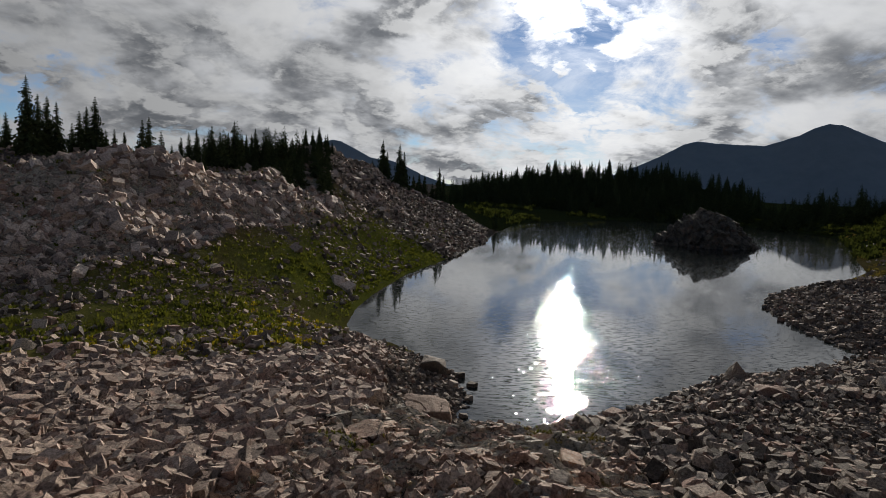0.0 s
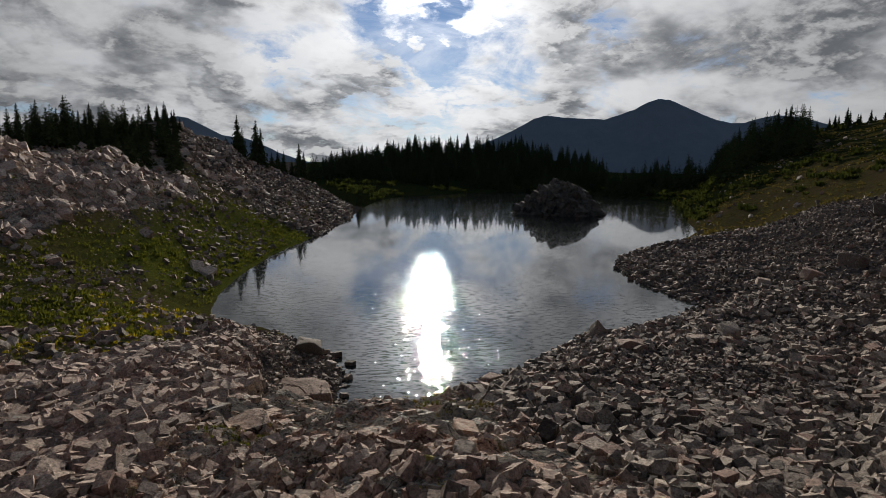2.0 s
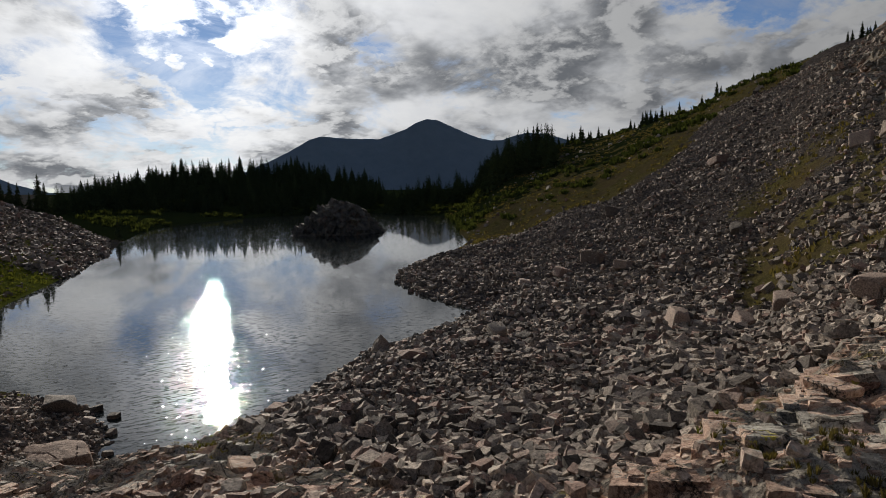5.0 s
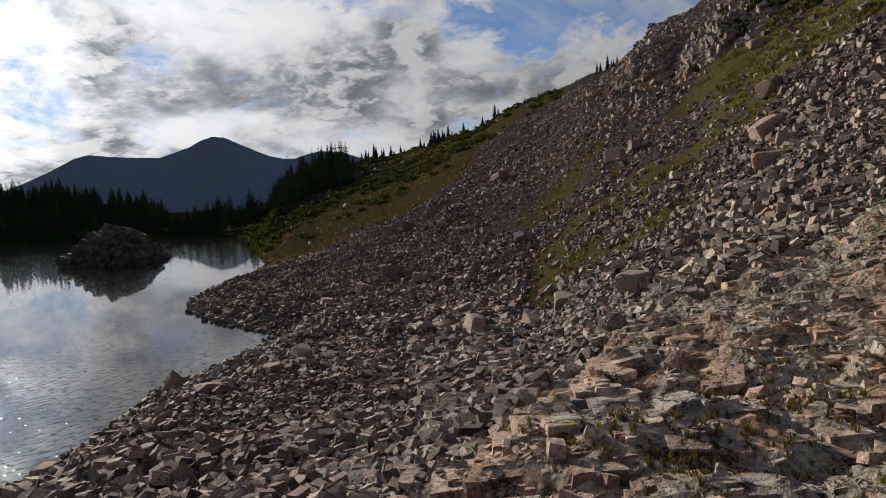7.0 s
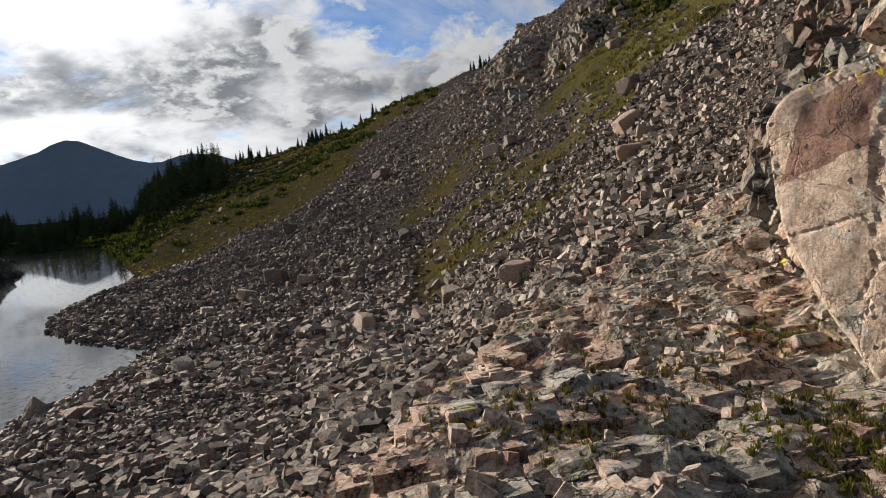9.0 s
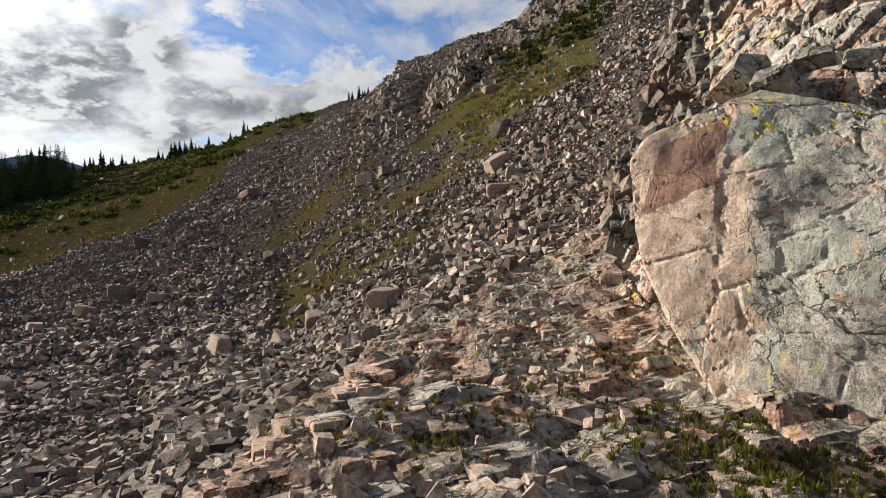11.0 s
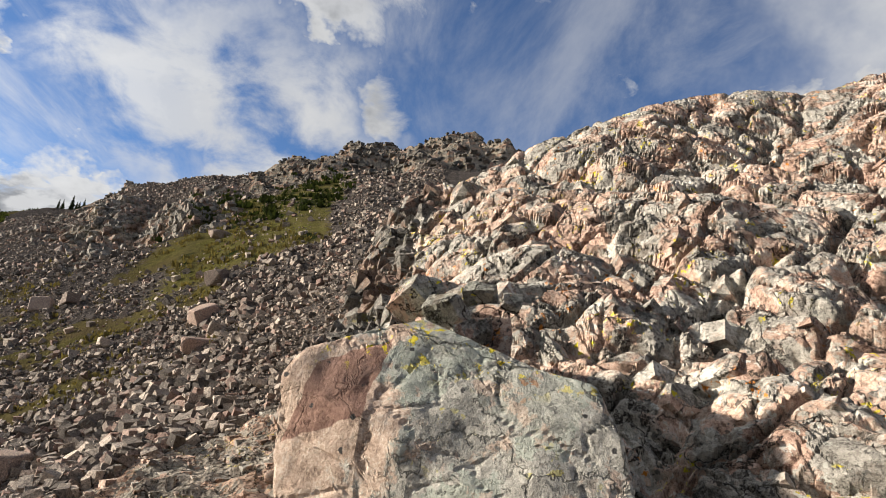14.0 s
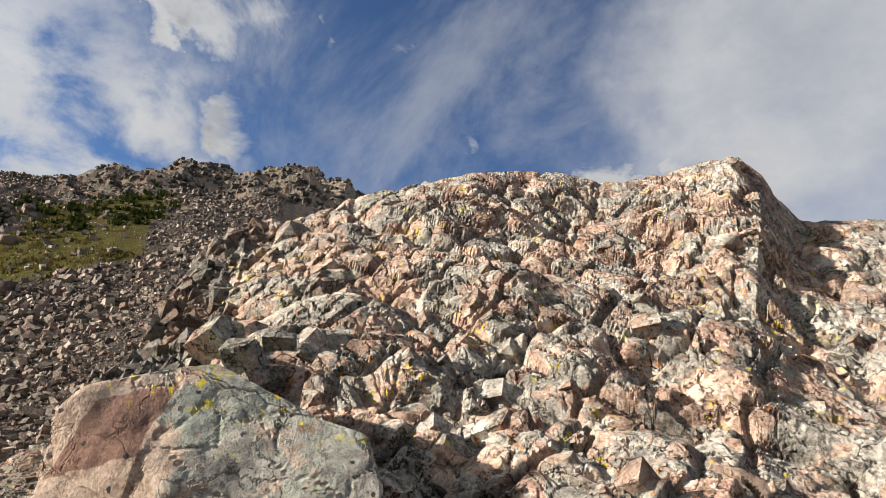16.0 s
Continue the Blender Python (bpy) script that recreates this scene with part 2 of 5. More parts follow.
def gneiss(g, p, green=0.5, pink=0.5, lichen=1.0, joints=1.0):
    """Colour and relief of old mottled gneiss: patches of grey, green and pink, dark joints, speckle and lichen."""
    wobble = g.add("ShaderNodeTexNoise", {"Vector": p, "Scale": 2.2, "Detail": 5.0, "Roughness": 0.65}).outputs["Color"]
    q = g.vec("ADD", p, g.vec("MULTIPLY", g.vec("SUBTRACT", wobble, (0.5, 0.5, 0.5)), (0.9, 0.9, 0.9)))
    a = g.add("ShaderNodeSeparateColor", {0: g.voronoi(q, 1.5, out="Color")})
    c = g.add("ShaderNodeSeparateColor", {0: g.voronoi(q, 5.5, out="Color")})
    fine, grain = g.noise(p, 15.0, 6, 0.7), g.noise(p, 70.0, 4, 0.75)
    tone = g.math("ADD", g.math("ADD", g.math("MULTIPLY", a.outputs[0], 0.30), g.math("MULTIPLY", c.outputs[0], 0.34)),
                  g.math("ADD", g.range(fine, 0.32, 0.68, -0.26, 0.40, False), g.range(grain, 0.3, 0.7, -0.22, 0.28, False)))
    grey = ramp(g, tone, (0.04, (0.07, 0.063, 0.052)), (0.28, (0.225, 0.208, 0.180)), (0.52, (0.355, 0.328, 0.280)), (0.88, (0.49, 0.458, 0.395)))
    red = ramp(g, tone, (0.02, (0.13, 0.07, 0.05)), (0.26, (0.33, 0.20, 0.145)), (0.5, (0.48, 0.315, 0.230)), (0.85, (0.55, 0.435, 0.345)))
    warm = g.math("ADD", g.math("MULTIPLY", a.outputs[1], 0.6), g.math("ADD", g.math("MULTIPLY", c.outputs[1], 0.25), g.range(g.noise(p, 0.5, 3), 0.3, 0.7, -0.2, 0.3, False)))
    base = g.mix(g.math("MULTIPLY", g.range(warm, 0.88 - 0.6 * pink, 1.04 - 0.6 * pink), 0.8), grey, red)
    base = g.mix(g.math("MULTIPLY", g.range(a.outputs[2], 0.5, 0.7), 0.55 * green), base, (0.27, 0.33, 0.265, 1))
    # lichen: pale crusts, black, yellow and orange spots
    spot = g.add("ShaderNodeTexVoronoi", {"Vector": q, "Scale": 7.0})
    pick = g.add("ShaderNodeSeparateColor", {0: spot.outputs["Color"]})
    disc = g.range(g.math("ADD", spot.outputs["Distance"], g.range(fine, 0.3, 0.7, -0.2, 0.2, False)), 0.30, 0.38, 1.0, 0.0)
    base = g.mix(g.math("MULTIPLY", g.math("MULTIPLY", disc, g.range(pick.outputs[0], 0.66, 0.70)), 0.8 * lichen), base, (0.52, 0.505, 0.44, 1))
    base = g.mix(g.math("MULTIPLY", g.math("MULTIPLY", disc, g.range(pick.outputs[1], 0.80, 0.83)), 0.85), base, (0.05, 0.048, 0.045, 1))
    zone = g.noise(p, 0.9, 3)
    base = g.mix(g.math("MULTIPLY", g.math("MULTIPLY", disc, g.range(pick.outputs[2], 0.62, 0.66)), g.math("MULTIPLY", g.range(zone, 0.55, 0.60), lichen)), base, (0.56, 0.47, 0.03, 1))
    base = g.mix(g.math("MULTIPLY", g.math("MULTIPLY", disc, g.range(pick.outputs[2], 0.30, 0.26)), g.math("MULTIPLY", g.range(zone, 0.42, 0.38), lichen)), base, (0.46, 0.17, 0.03, 1))
    base = g.mix(g.range(fine, 0.60, 0.66, 0.0, 0.8), base, (0.07, 0.063, 0.055, 1))
    # joints
    j1 = g.range(g.voronoi(q, 0.9, "DISTANCE_TO_EDGE"), 0.0, 0.022)
    j2 = g.range(g.voronoi(q, 3.2, "DISTANCE_TO_EDGE"), 0.0, 0.03)
    joint = g.math("MULTIPLY", j1, g.range(j2, 0.0, 1.0, 0.55, 1.0))
    base = g.mix(g.math("MULTIPLY", g.math("SUBTRACT", 1.0, joint), joints), base, (0.035, 0.03, 0.026, 1))
    relief = g.math("ADD", g.math("ADD", g.math("MULTIPLY", joint, 1.2 * joints), g.math("MULTIPLY", c.outputs[0], 0.35)), g.math("ADD", g.math("MULTIPLY", fine, 1.1), g.math("MULTIPLY", grain, 0.35)))
    return base, relief


def cliff_material(name, green=0.5, pink=0.5, lichen=1.0, dim=1.0):
    """Bare rock faces."""
    m, g, b = material(name)
    base, relief = gneiss(g, place(g), green, pink, lichen)
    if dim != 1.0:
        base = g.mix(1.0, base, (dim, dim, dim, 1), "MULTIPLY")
    stain = g.math("MULTIPLY", g.range(g.noise(place(g), 1.7, 7, 0.68), 0.53, 0.64), 0.6)
    base = g.mix(stain, base, (0.15, 0.115, 0.085, 1))
    broad = g.range(g.noise(place(g), 1.1, 4, 0.6), 0.36, 0.62, 0.55, 1.12, False)
    base = g.mix(1.0, base, g.add("ShaderNodeCombineXYZ", {0: broad, 1: broad, 2: broad}).outputs[0], "MULTIPLY")
    finish(g, b, base, 0.85, relief, 0.85, 0.05)
    b.inputs["Specular IOR Level"].default_value = 0.12
    return m


def plain(name, a, c, scale=6.0, rough=0.85, relief=0.02, thin=0.0):
    m, g, b = material(name, True)
    p = place(g)
    own = g.add("ShaderNodeObjectInfo").outputs["Random"]
    isle = g.add("ShaderNodeNewGeometry").outputs["Random Per Island"]
    n = g.noise(p, scale, 5, 0.65)
    f = g.math("ADD", g.math("MULTIPLY", n, 0.6), g.math("ADD", g.math("MULTIPLY", own, 0.25), g.math("MULTIPLY", isle, 0.4)))
    colour = ramp(g, f, (0.25, a), (0.9, c))
    finish(g, b, colour, rough, n, 0.5, relief)
    if thin:                                          # leaves and blades let light through
        t = g.add("ShaderNodeBsdfTranslucent", {"Color": g.mix(1.0, colour, (1.0, 0.95, 0.5, 1), "MULTIPLY")})
        both = g.add("ShaderNodeMixShader", {0: thin, 1: b.outputs[0], 2: t.outputs[0]})
        g.t.links.new(both.outputs[0], [x for x in g.t.nodes if x.type == "OUTPUT_MATERIAL"][0].inputs[0])
    return m


def water_material():
    m, g, b = material("lake_water")
    p = place(g)
    stretch = g.add("ShaderNodeMapping", {"Vector": p, "Rotation": (0, 0, 0.12), "Scale": (0.38, 1.0, 1.0)}).outputs[0]
    calm = g.range(g.noise(p, 0.045, 2), 0.35, 0.65, 0.8, 1.0)
    sep = g.add("ShaderNodeSeparateXYZ", {0: p})
    far = g.range(sep.outputs[1], 18.0, 50.0, 1.0, 0.14)
    h = g.math("ADD", g.math("MULTIPLY", g.noise(stretch, 4.4, 0.0, 0.5, 2.0, 0.5), 0.75), g.math("MULTIPLY", g.noise(stretch, 1.7, 0.0, 0.5), 0.8))
    h = g.math("ADD", h, g.math("MULTIPLY", g.noise(stretch, 11.5, 1.0, 0.5, 2.0, 0.4), 0.42))
    gust = g.math("ADD", 0.32, g.math("MULTIPLY", g.range(g.noise(stretch, 6.0, 2, 0.6), 0.54, 0.66), 1.15))
    h = g.math("MULTIPLY", g.math("MULTIPLY", h, gust), g.math("MULTIPLY", calm, far))
    bump = g.add("ShaderNodeBump", {"Height": h, "Strength": 1.0, "Distance": 0.0098})
    g.t.links.new(bump.outputs[0], b.inputs["Normal"])
    b.inputs["Base Color"].default_value = (0.012, 0.015, 0.015, 1)
    b.inputs["Roughness"].default_value = 0.006
    b.inputs["IOR"].default_value = 1.333
    return m


LAND = land_material()
TALUS = stone_material("talus_stone", (0.042, 0.036, 0.031), (0.160, 0.134, 0.111), (0.44, 0.37, 0.30))
TAN = stone_material("tan_stone", (0.14, 0.108, 0.082), (0.26, 0.205, 0.155), (0.36, 0.29, 0.225), lichen=0.05)
RIM = stone_material("rim_stone", (0.13, 0.104, 0.088), (0.39, 0.31, 0.255), (0.62, 0.52, 0.435), rust=0.35, lichen=0.1, scale=0.5)
WARM = stone_material("warm_stone", (0.115, 0.090, 0.074), (0.28, 0.214, 0.172), (0.45, 0.36, 0.29), rust=0.35, lichen=0.2)
# gneiss at half CLIFF's brightness, so the flank's shade sits in its colour
FLANK = cliff_material("shaded_flank_rock", 0.05, 0.6, 0.3, 0.6)
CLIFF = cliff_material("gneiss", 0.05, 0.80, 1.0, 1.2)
LICHEN = cliff_material("lichen_rock", 0.3, 0.6, 1.0)
BROWN = cliff_material("brown_cliff", 0.1, 0.45, 0.15, 0.45)
# dimmed strongly: the island's look against the light is painted into its colour
ISLAND = cliff_material("backlit_island_rock", 0.1, 0.3, 0.2, 0.38)
GREYCLIFF = cliff_material("grey_cliff", 0.1, 0.66, 0.25, 0.8)
NEEDLE = plain("spruce_needles", (0.018, 0.028, 0.015), (0.065, 0.082, 0.036), 3.0)
BARK = plain("bark", (0.05, 0.04, 0.032), (0.12, 0.10, 0.085), 9.0)
LEAF = plain("shrub_leaves", (0.018, 0.028, 0.010), (0.055, 0.068, 0.024), 5.0, thin=0.3)
STRAW = plain("dry_grass", (0.060, 0.053, 0.022), (0.17, 0.14, 0.06), 5.0, thin=0.3)
GREEN = plain("green_grass", (0.050, 0.064, 0.014), (0.14, 0.150, 0.036), 5.0, thin=0.35)
YELLOW = plain("yellow_herbs", (0.10, 0.092, 0.012), (0.34, 0.28, 0.03), 5.0, thin=0.45)
# distance haze is painted into this base colour: bluer and paler than the slopes
HILL = plain("hazed_mountain", (0.11, 0.155, 0.20), (0.18, 0.225, 0.265), 0.02, 0.95, 1.0)


def boulder_material():
    """Pale green-grey rock, tan to one side, with one red-brown sheared face."""
    m, g, b = material("boulder_gneiss")
    p = place(g)
    sep = g.add("ShaderNodeSeparateXYZ", {0: p})
    pale, relief = gneiss(g, p, 0.9, 0.15, 0.6, 0.95)
    pale = g.mix(0.18, pale, (0.56, 0.56, 0.49, 1))
    n1, n2 = g.noise(p, 5.0, 7, 0.7), g.noise(p, 30.0, 6, 0.75)
    mixn = g.math("ADD", g.range(n1, 0.3, 0.7, 0.0, 0.6, False), g.range(n2, 0.3, 0.7, -0.1, 0.5, False))
    tan = ramp(g, mixn, (0.1, (0.17, 0.12, 0.09)), (0.4, (0.42, 0.31, 0.235)), (0.65, (0.56, 0.44, 0.345)), (0.9, (0.62, 0.56, 0.48)))
    side = g.math("ADD", sep.outputs[1], g.range(g.noise(p, 1.8, 6, 0.7), 0.3, 0.7, -0.8, 0.8, False))
    base = g.mix(g.range(side, -0.5, -0.2), pale, tan)
    base = g.mix(g.math("MULTIPLY", g.range(g.noise(p, 2.6, 6, 0.7), 0.57, 0.61), 0.7), base, tan)
    off = g.vec("SUBTRACT", p, (6.8, 0.0, 8.12))
    off = g.vec("ADD", off, g.vec("MULTIPLY", g.vec("SUBTRACT", g.add("ShaderNodeTexNoise", {"Vector": p, "Scale": 4.0, "Detail": 4.0}).outputs["Color"], (0.5, 0.5, 0.5)), (0.14, 0.14, 0.14)))
    o = g.add("ShaderNodeSeparateXYZ", {0: off})
    u = g.math("ABSOLUTE", g.math("ADD", o.outputs[1], g.math("MULTIPLY", o.outputs[2], 0.28)))
    w = g.math("ABSOLUTE", g.math("SUBTRACT", o.outputs[2], g.math("MULTIPLY", o.outputs[1], -0.5)))
    red = g.range(g.math("MAXIMUM", g.math("DIVIDE", u, 0.30), g.math("DIVIDE", w, 0.33)), 0.95, 1.0, 1.0, 0.0)
    base = g.mix(g.math("MULTIPLY", red, 0.92), base, ramp(g, mixn, (0.15, (0.13, 0.07, 0.052)), (0.85, (0.31, 0.18, 0.135))))
    spots = g.add("ShaderNodeTexVoronoi", {"Vector": p, "Scale": 5.5})
    high = g.range(sep.outputs[2], 8.2, 8.6)
    base = g.mix(g.math("MULTIPLY", g.math("MULTIPLY", g.range(g.noise(p, 6.0, 4, 0.65), 0.58, 0.61), high), 0.95), base, (0.58, 0.47, 0.03, 1))
    base = g.mix(g.math("MULTIPLY", g.range(g.math("ADD", spots.outputs["Distance"], g.range(n2, 0.3, 0.7, -0.08, 0.08, False)), 0.16, 0.12), g.range(g.add("ShaderNodeSeparateColor", {0: spots.outputs["Color"]}).outputs[0], 0.78, 0.80)), base, (0.055, 0.053, 0.05, 1))
    finish(g, b, base, 0.85, relief, 0.75, 0.05)
    b.inputs["Specular IOR Level"].default_value = 0.12
    return m


BOULDER = boulder_material()
WATER = water_material()

# ---- the land ----
def lattice(i, j, k, seed):
    """Repeatable random numbers in 0..1 on a whole-number lattice."""
    n = (i * 374761393 + j * 668265263 + k * 2147483647 + seed * 974634721) & 0xFFFFFFFF
    n = ((n ^ (n >> 13)) * 1274126177) & 0xFFFFFFFF
    n = ((n ^ (n >> 16)) * 2246822519) & 0xFFFFFFFF
    return ((n ^ (n >> 15)) & 0xFFFFFF) / float(0xFFFFFF)


def value_noise(x, y, z, seed=0):
    i, j, k = (np.floor(a).astype(np.int64) for a in (x, y, z))
    u, v, w = x - i, y - j, z - k
    u, v, w = (a * a * (3 - 2 * a) for a in (u, v, w))
    total = 0
    for a in (0, 1):
        for b in (0, 1):
            for c in (0, 1):
                total = total + lattice(i + a, j + b, k + c, seed) * (u if a else 1 - u) * (v if b else 1 - v) * (w if c else 1 - w)
    return total - 0.5


def fbm(x, y, z=None, scale=1.0, octaves=4, gain=0.5, seed=0):
    z = np.zeros_like(x) if z is None else z
    total, amp = 0, 1.0
    for o in range(octaves):
        s = 2.03 ** o / scale
        total = total + amp * value_noise(x * s + 17.7 * o, y * s - 9.1 * o, z * s + 3.3 * o, seed + o)
        amp *= gain
    return total


def fracture(x, y, z, size, seed, turn=(0.5, 0.35), flat=0.55):
    """Broken rock as a crust of leaning facets that meet in creases: how far each point stands out, and how near it is to a crease."""
    ca, sa, cb, sb = math.cos(turn[0]), math.sin(turn[0]), math.cos(turn[1]), math.sin(turn[1])
    a = (x * ca + y * sa) / size
    b1 = -x * sa + y * ca
    b, c = (b1 * cb + z * sb) / size, (-b1 * sb + z * cb) / (size * flat)
    i, j, k = (np.floor(q).astype(np.int64) for q in (a, b, c))
    f1, f2 = np.full(x.shape, -9.0), np.full(x.shape, -9.0)
    for di in (-1, 0, 1):
        for dj in (-1, 0, 1):
            for dk in (-1, 0, 1):
                p, q, r = i + di, j + dj, k + dk
                rx, ry, rz, rw = (lattice(p, q, r, seed + s) for s in (0, 11, 23, 37))
                dx, dy, dz = a - p - rx, b - q - ry, c - r - rz
                d = np.maximum(np.maximum(np.abs(dx), np.abs(dy)), np.abs(dz))
                lean = (lattice(p, q, r, seed + 51) - 0.5) * dx + (lattice(p, q, r, seed + 67) - 0.5) * dy + (lattice(p, q, r, seed + 83) - 0.5) * dz
                h = (rw - 0.5) * 0.7 + lean * 1.3 - np.maximum(d - 0.25, 0) * 1.7
                f2 = np.maximum(f2, np.minimum(f1, h))
                f1 = np.maximum(f1, h)
    return (f1 + 0.05) * size, f1 - f2


def smooth(v, lo, hi):
    t = np.clip((v - lo) / (hi - lo), 0, 1)
    return t * t * (3 - 2 * t)


# the lake's outline
SHORE = [(8.4, 102), (11, 112), (13, 121), (19, 136), (28, 146), (44, 158), (60, 163), (71, 152), (77, 140), (76, 122), (61, 94), (52, 79), (46, 68),
         (39, 60), (31, 54), (26.2, 49.5), (23.2, 44.5), (21.8, 39), (21.7, 34.6), (22, 31.8), (17.7, 28.7), (15.0, 27.3), (12.5, 26.8), (9.6, 24.0), (7.6, 22.4),
         (5.0, 20.9), (3.3, 19.5), (2.4, 19.0), (1.2, 19.6), (0.6, 20.6), (1.0, 23.2), (0.5, 25.4), (-0.7, 27.8), (-2.4, 30.4), (-4.6, 31.6), (-5.1, 33.8),
         (-5.2, 38), (-4.7, 43.4), (-3, 53.3), (1, 66.7), (6, 88)]


def lake_distance(x, y):
    """Metres to the shore: above 0 on land, below 0 on water."""
    s = np.array(SHORE + SHORE[:1], float)
    best, odd = np.full(x.shape, 1e9), np.zeros(x.shape, bool)
    for (ax, ay), (bx, by) in zip(s[:-1], s[1:]):
        dx, dy = bx - ax, by - ay
        t = np.clip(((x - ax) * dx + (y - ay) * dy) / (dx * dx + dy * dy), 0, 1)
        best = np.minimum(best, (x - ax - t * dx) ** 2 + (y - ay - t * dy) ** 2)
        if ay != by:
            odd ^= ((ay > y) != (by > y)) & (x < ax + (y - ay) * dx / dy)
    return np.where(odd, -1, 1) * np.sqrt(best)


# Sections of the land: heading in degrees, then distance and height by turns, outward from the ledge.
SECTIONS = {}


def section(az, *knots):
    SECTIONS[az] = (np.array(knots[0::2], float), np.array(knots[1::2], float))


section(-180, 0, 6.4, 10, 8, 60, 24, 140, 40, 400, 20)
section(-90, 0, 6.4, 12, 5, 40, 5, 70, 12, 140, 16, 400, 0)
section(-60, 0, 6.4, 10, 4.2, 27, 2.4, 40, 4, 56, 10, 110, 12, 300, 0)
section(-36, 0, 6.4, 3, 6.1, 8, 4.4, 15, 3.0, 27, 1.8, 33, 2.0, 40, 4.2, 52, 8.9, 80, 9.8, 130, 8, 300, -4)
section(-28, 0, 6.4, 3, 6.0, 8, 4.2, 15, 2.9, 25, 1.9, 32, 2.3, 38, 3.8, 50, 8.6, 80, 9.6, 130, 8, 300, -4)
section(-22, 0, 6.4, 3, 6.0, 8, 4.2, 15, 2.8, 22, 1.7, 30, 1.7, 37, 3.2, 52, 8.1, 85, 9.4, 130, 8, 300, -4)
section(-16, 0, 6.4, 3, 5.9, 8, 4.2, 15, 2.8, 21.5, 1.8, 32, 1.5, 38, 1.9, 58, 8.2, 80, 10.5, 130, 8, 300, -4)
section(-11, 0, 6.4, 3, 5.9, 8, 4.2, 15, 2.7, 22, 1.7, 33, 1.0, 41, 1.6, 62, 6.0, 85, 12.0, 110, 9, 300, -4)
section(-7, 0, 6.4, 3, 5.9, 8, 4.2, 15, 2.6, 25, 1.3, 42, 0.8, 70, 4.6, 95, 9.2, 120, 6, 300, -4)
section(-4, 0, 6.4, 3, 5.9, 8, 4.1, 15, 2.4, 30, 0.6, 55, 0.6, 80, 3.6, 102, 6.4, 125, 4, 300, -4)
section(0, 0, 6.4, 3, 5.9, 8, 4.2, 14, 2.4, 20, 0.9, 70, 0.6, 106, 4.2, 125, 2, 180, 1, 240, 1, 500, -15)
section(4, 0, 6.4, 3, 5.9, 8, 4.2, 14, 2.5, 19, 0.6, 104, 0.4, 118, 1.0, 150, 1.5, 230, 6, 300, 0, 600, -20)
section(9, 0, 6.4, 3, 5.9, 8, 4.2, 14, 2.5, 19, 0.6, 140, 0.3, 170, 2, 235, 10.2, 290, 6, 600, -20)
section(18, 0, 6.4, 3, 5.9, 8, 4.1, 14, 2.6, 23, 0.5, 165, 0.3, 185, 2, 240, 11.2, 290, 7, 600, -20)
section(24, 0, 6.4, 3, 5.8, 8, 4.0, 14, 2.7, 27, 0.6, 165, 0.3, 190, 2, 240, 7.2, 290, 4, 600, -20)
section(28, 0, 6.4, 3, 5.8, 8, 4.0, 14, 2.8, 30, 0.6, 150, 0.4, 185, 1.5, 240, 0, 600, -20)
section(34, 0, 6.4, 3, 5.8, 8, 4.2, 14, 3.0, 30, 1.1, 60, 0.8, 95, 1.2, 150, 2.8, 190, 4, 300, -4, 600, -20)
section(38, 0, 6.4, 3, 5.8, 8, 4.3, 14, 3.0, 26, 1.4, 40, 0.9, 60, 1.0, 82, 1.5, 110, 6, 150, 13.0, 190, 12, 300, -2, 600, -20)
section(45, 0, 6.4, 3, 5.9, 8, 4.6, 14, 3.0, 22, 1.8, 33, 1.5, 48, 2.0, 70, 4.4, 110, 10.2, 150, 16.8, 185, 16, 300, 0, 600, -20)
section(52, 0, 6.4, 3, 6.0, 6, 5.4, 9, 4.4, 14, 3.2, 21, 2.4, 32, 2.1, 48, 3.7, 75, 9.6, 105, 15.4, 140, 20.5, 170, 20, 300, 4, 600, -20)
section(58, 0, 6.4, 3, 6.1, 6, 5.7, 9.5, 4.9, 12, 3.9, 18, 2.8, 27, 2.2, 38, 3.4, 52, 7.0, 65, 10.3, 95, 17.8, 132, 25.4, 160, 25, 300, 6, 600, -20)
section(64, 0, 6.4, 3, 6.1, 8, 5.6, 12.5, 5.1, 15, 4.2, 21, 3.8, 30, 4.8, 42, 8.0, 60, 13.8, 90, 21.0, 122, 28.0, 150, 28, 300, 8, 600, -20)
section(70, 0, 6.4, 3, 6.1, 8, 5.7, 14, 5.4, 20, 5.1, 27, 6.1, 40, 9.6, 58, 16.6, 75, 23.0, 93, 30.2, 120, 33, 300, 10, 600, -20)
section(75, 0, 6.4, 3, 6.1, 8, 5.8, 15, 5.8, 21, 6.0, 28, 7.8, 40, 12.2, 62, 21.5, 92, 33.0, 120, 36, 300, 12, 600, -20)
section(79, 0, 6.4, 3, 6.1, 8, 5.8, 15, 6.0, 20, 6.6, 28, 9.2, 42, 15.4, 65, 24.6, 96, 36.8, 130, 40, 300, 14, 600, -20)
section(84, 0, 6.4, 3, 6.1, 8, 5.9, 14, 6.2, 20, 7.6, 28, 10.6, 42, 17.2, 65, 27.4, 96, 39.8, 130, 44, 300, 14, 600, -20)
section(89, 0, 6.4, 3, 6.1, 8, 5.9, 12, 6.3, 20, 9.0, 35, 15.8, 60, 27.4, 96, 43.2, 130, 46, 300, 14, 600, -20)
section(95, 0, 6.4, 3, 6.2, 8, 5.9, 12, 6.2, 20, 9.6, 35, 16.6, 60, 28.6, 97, 46.6, 130, 48, 300, 14, 600, -20)
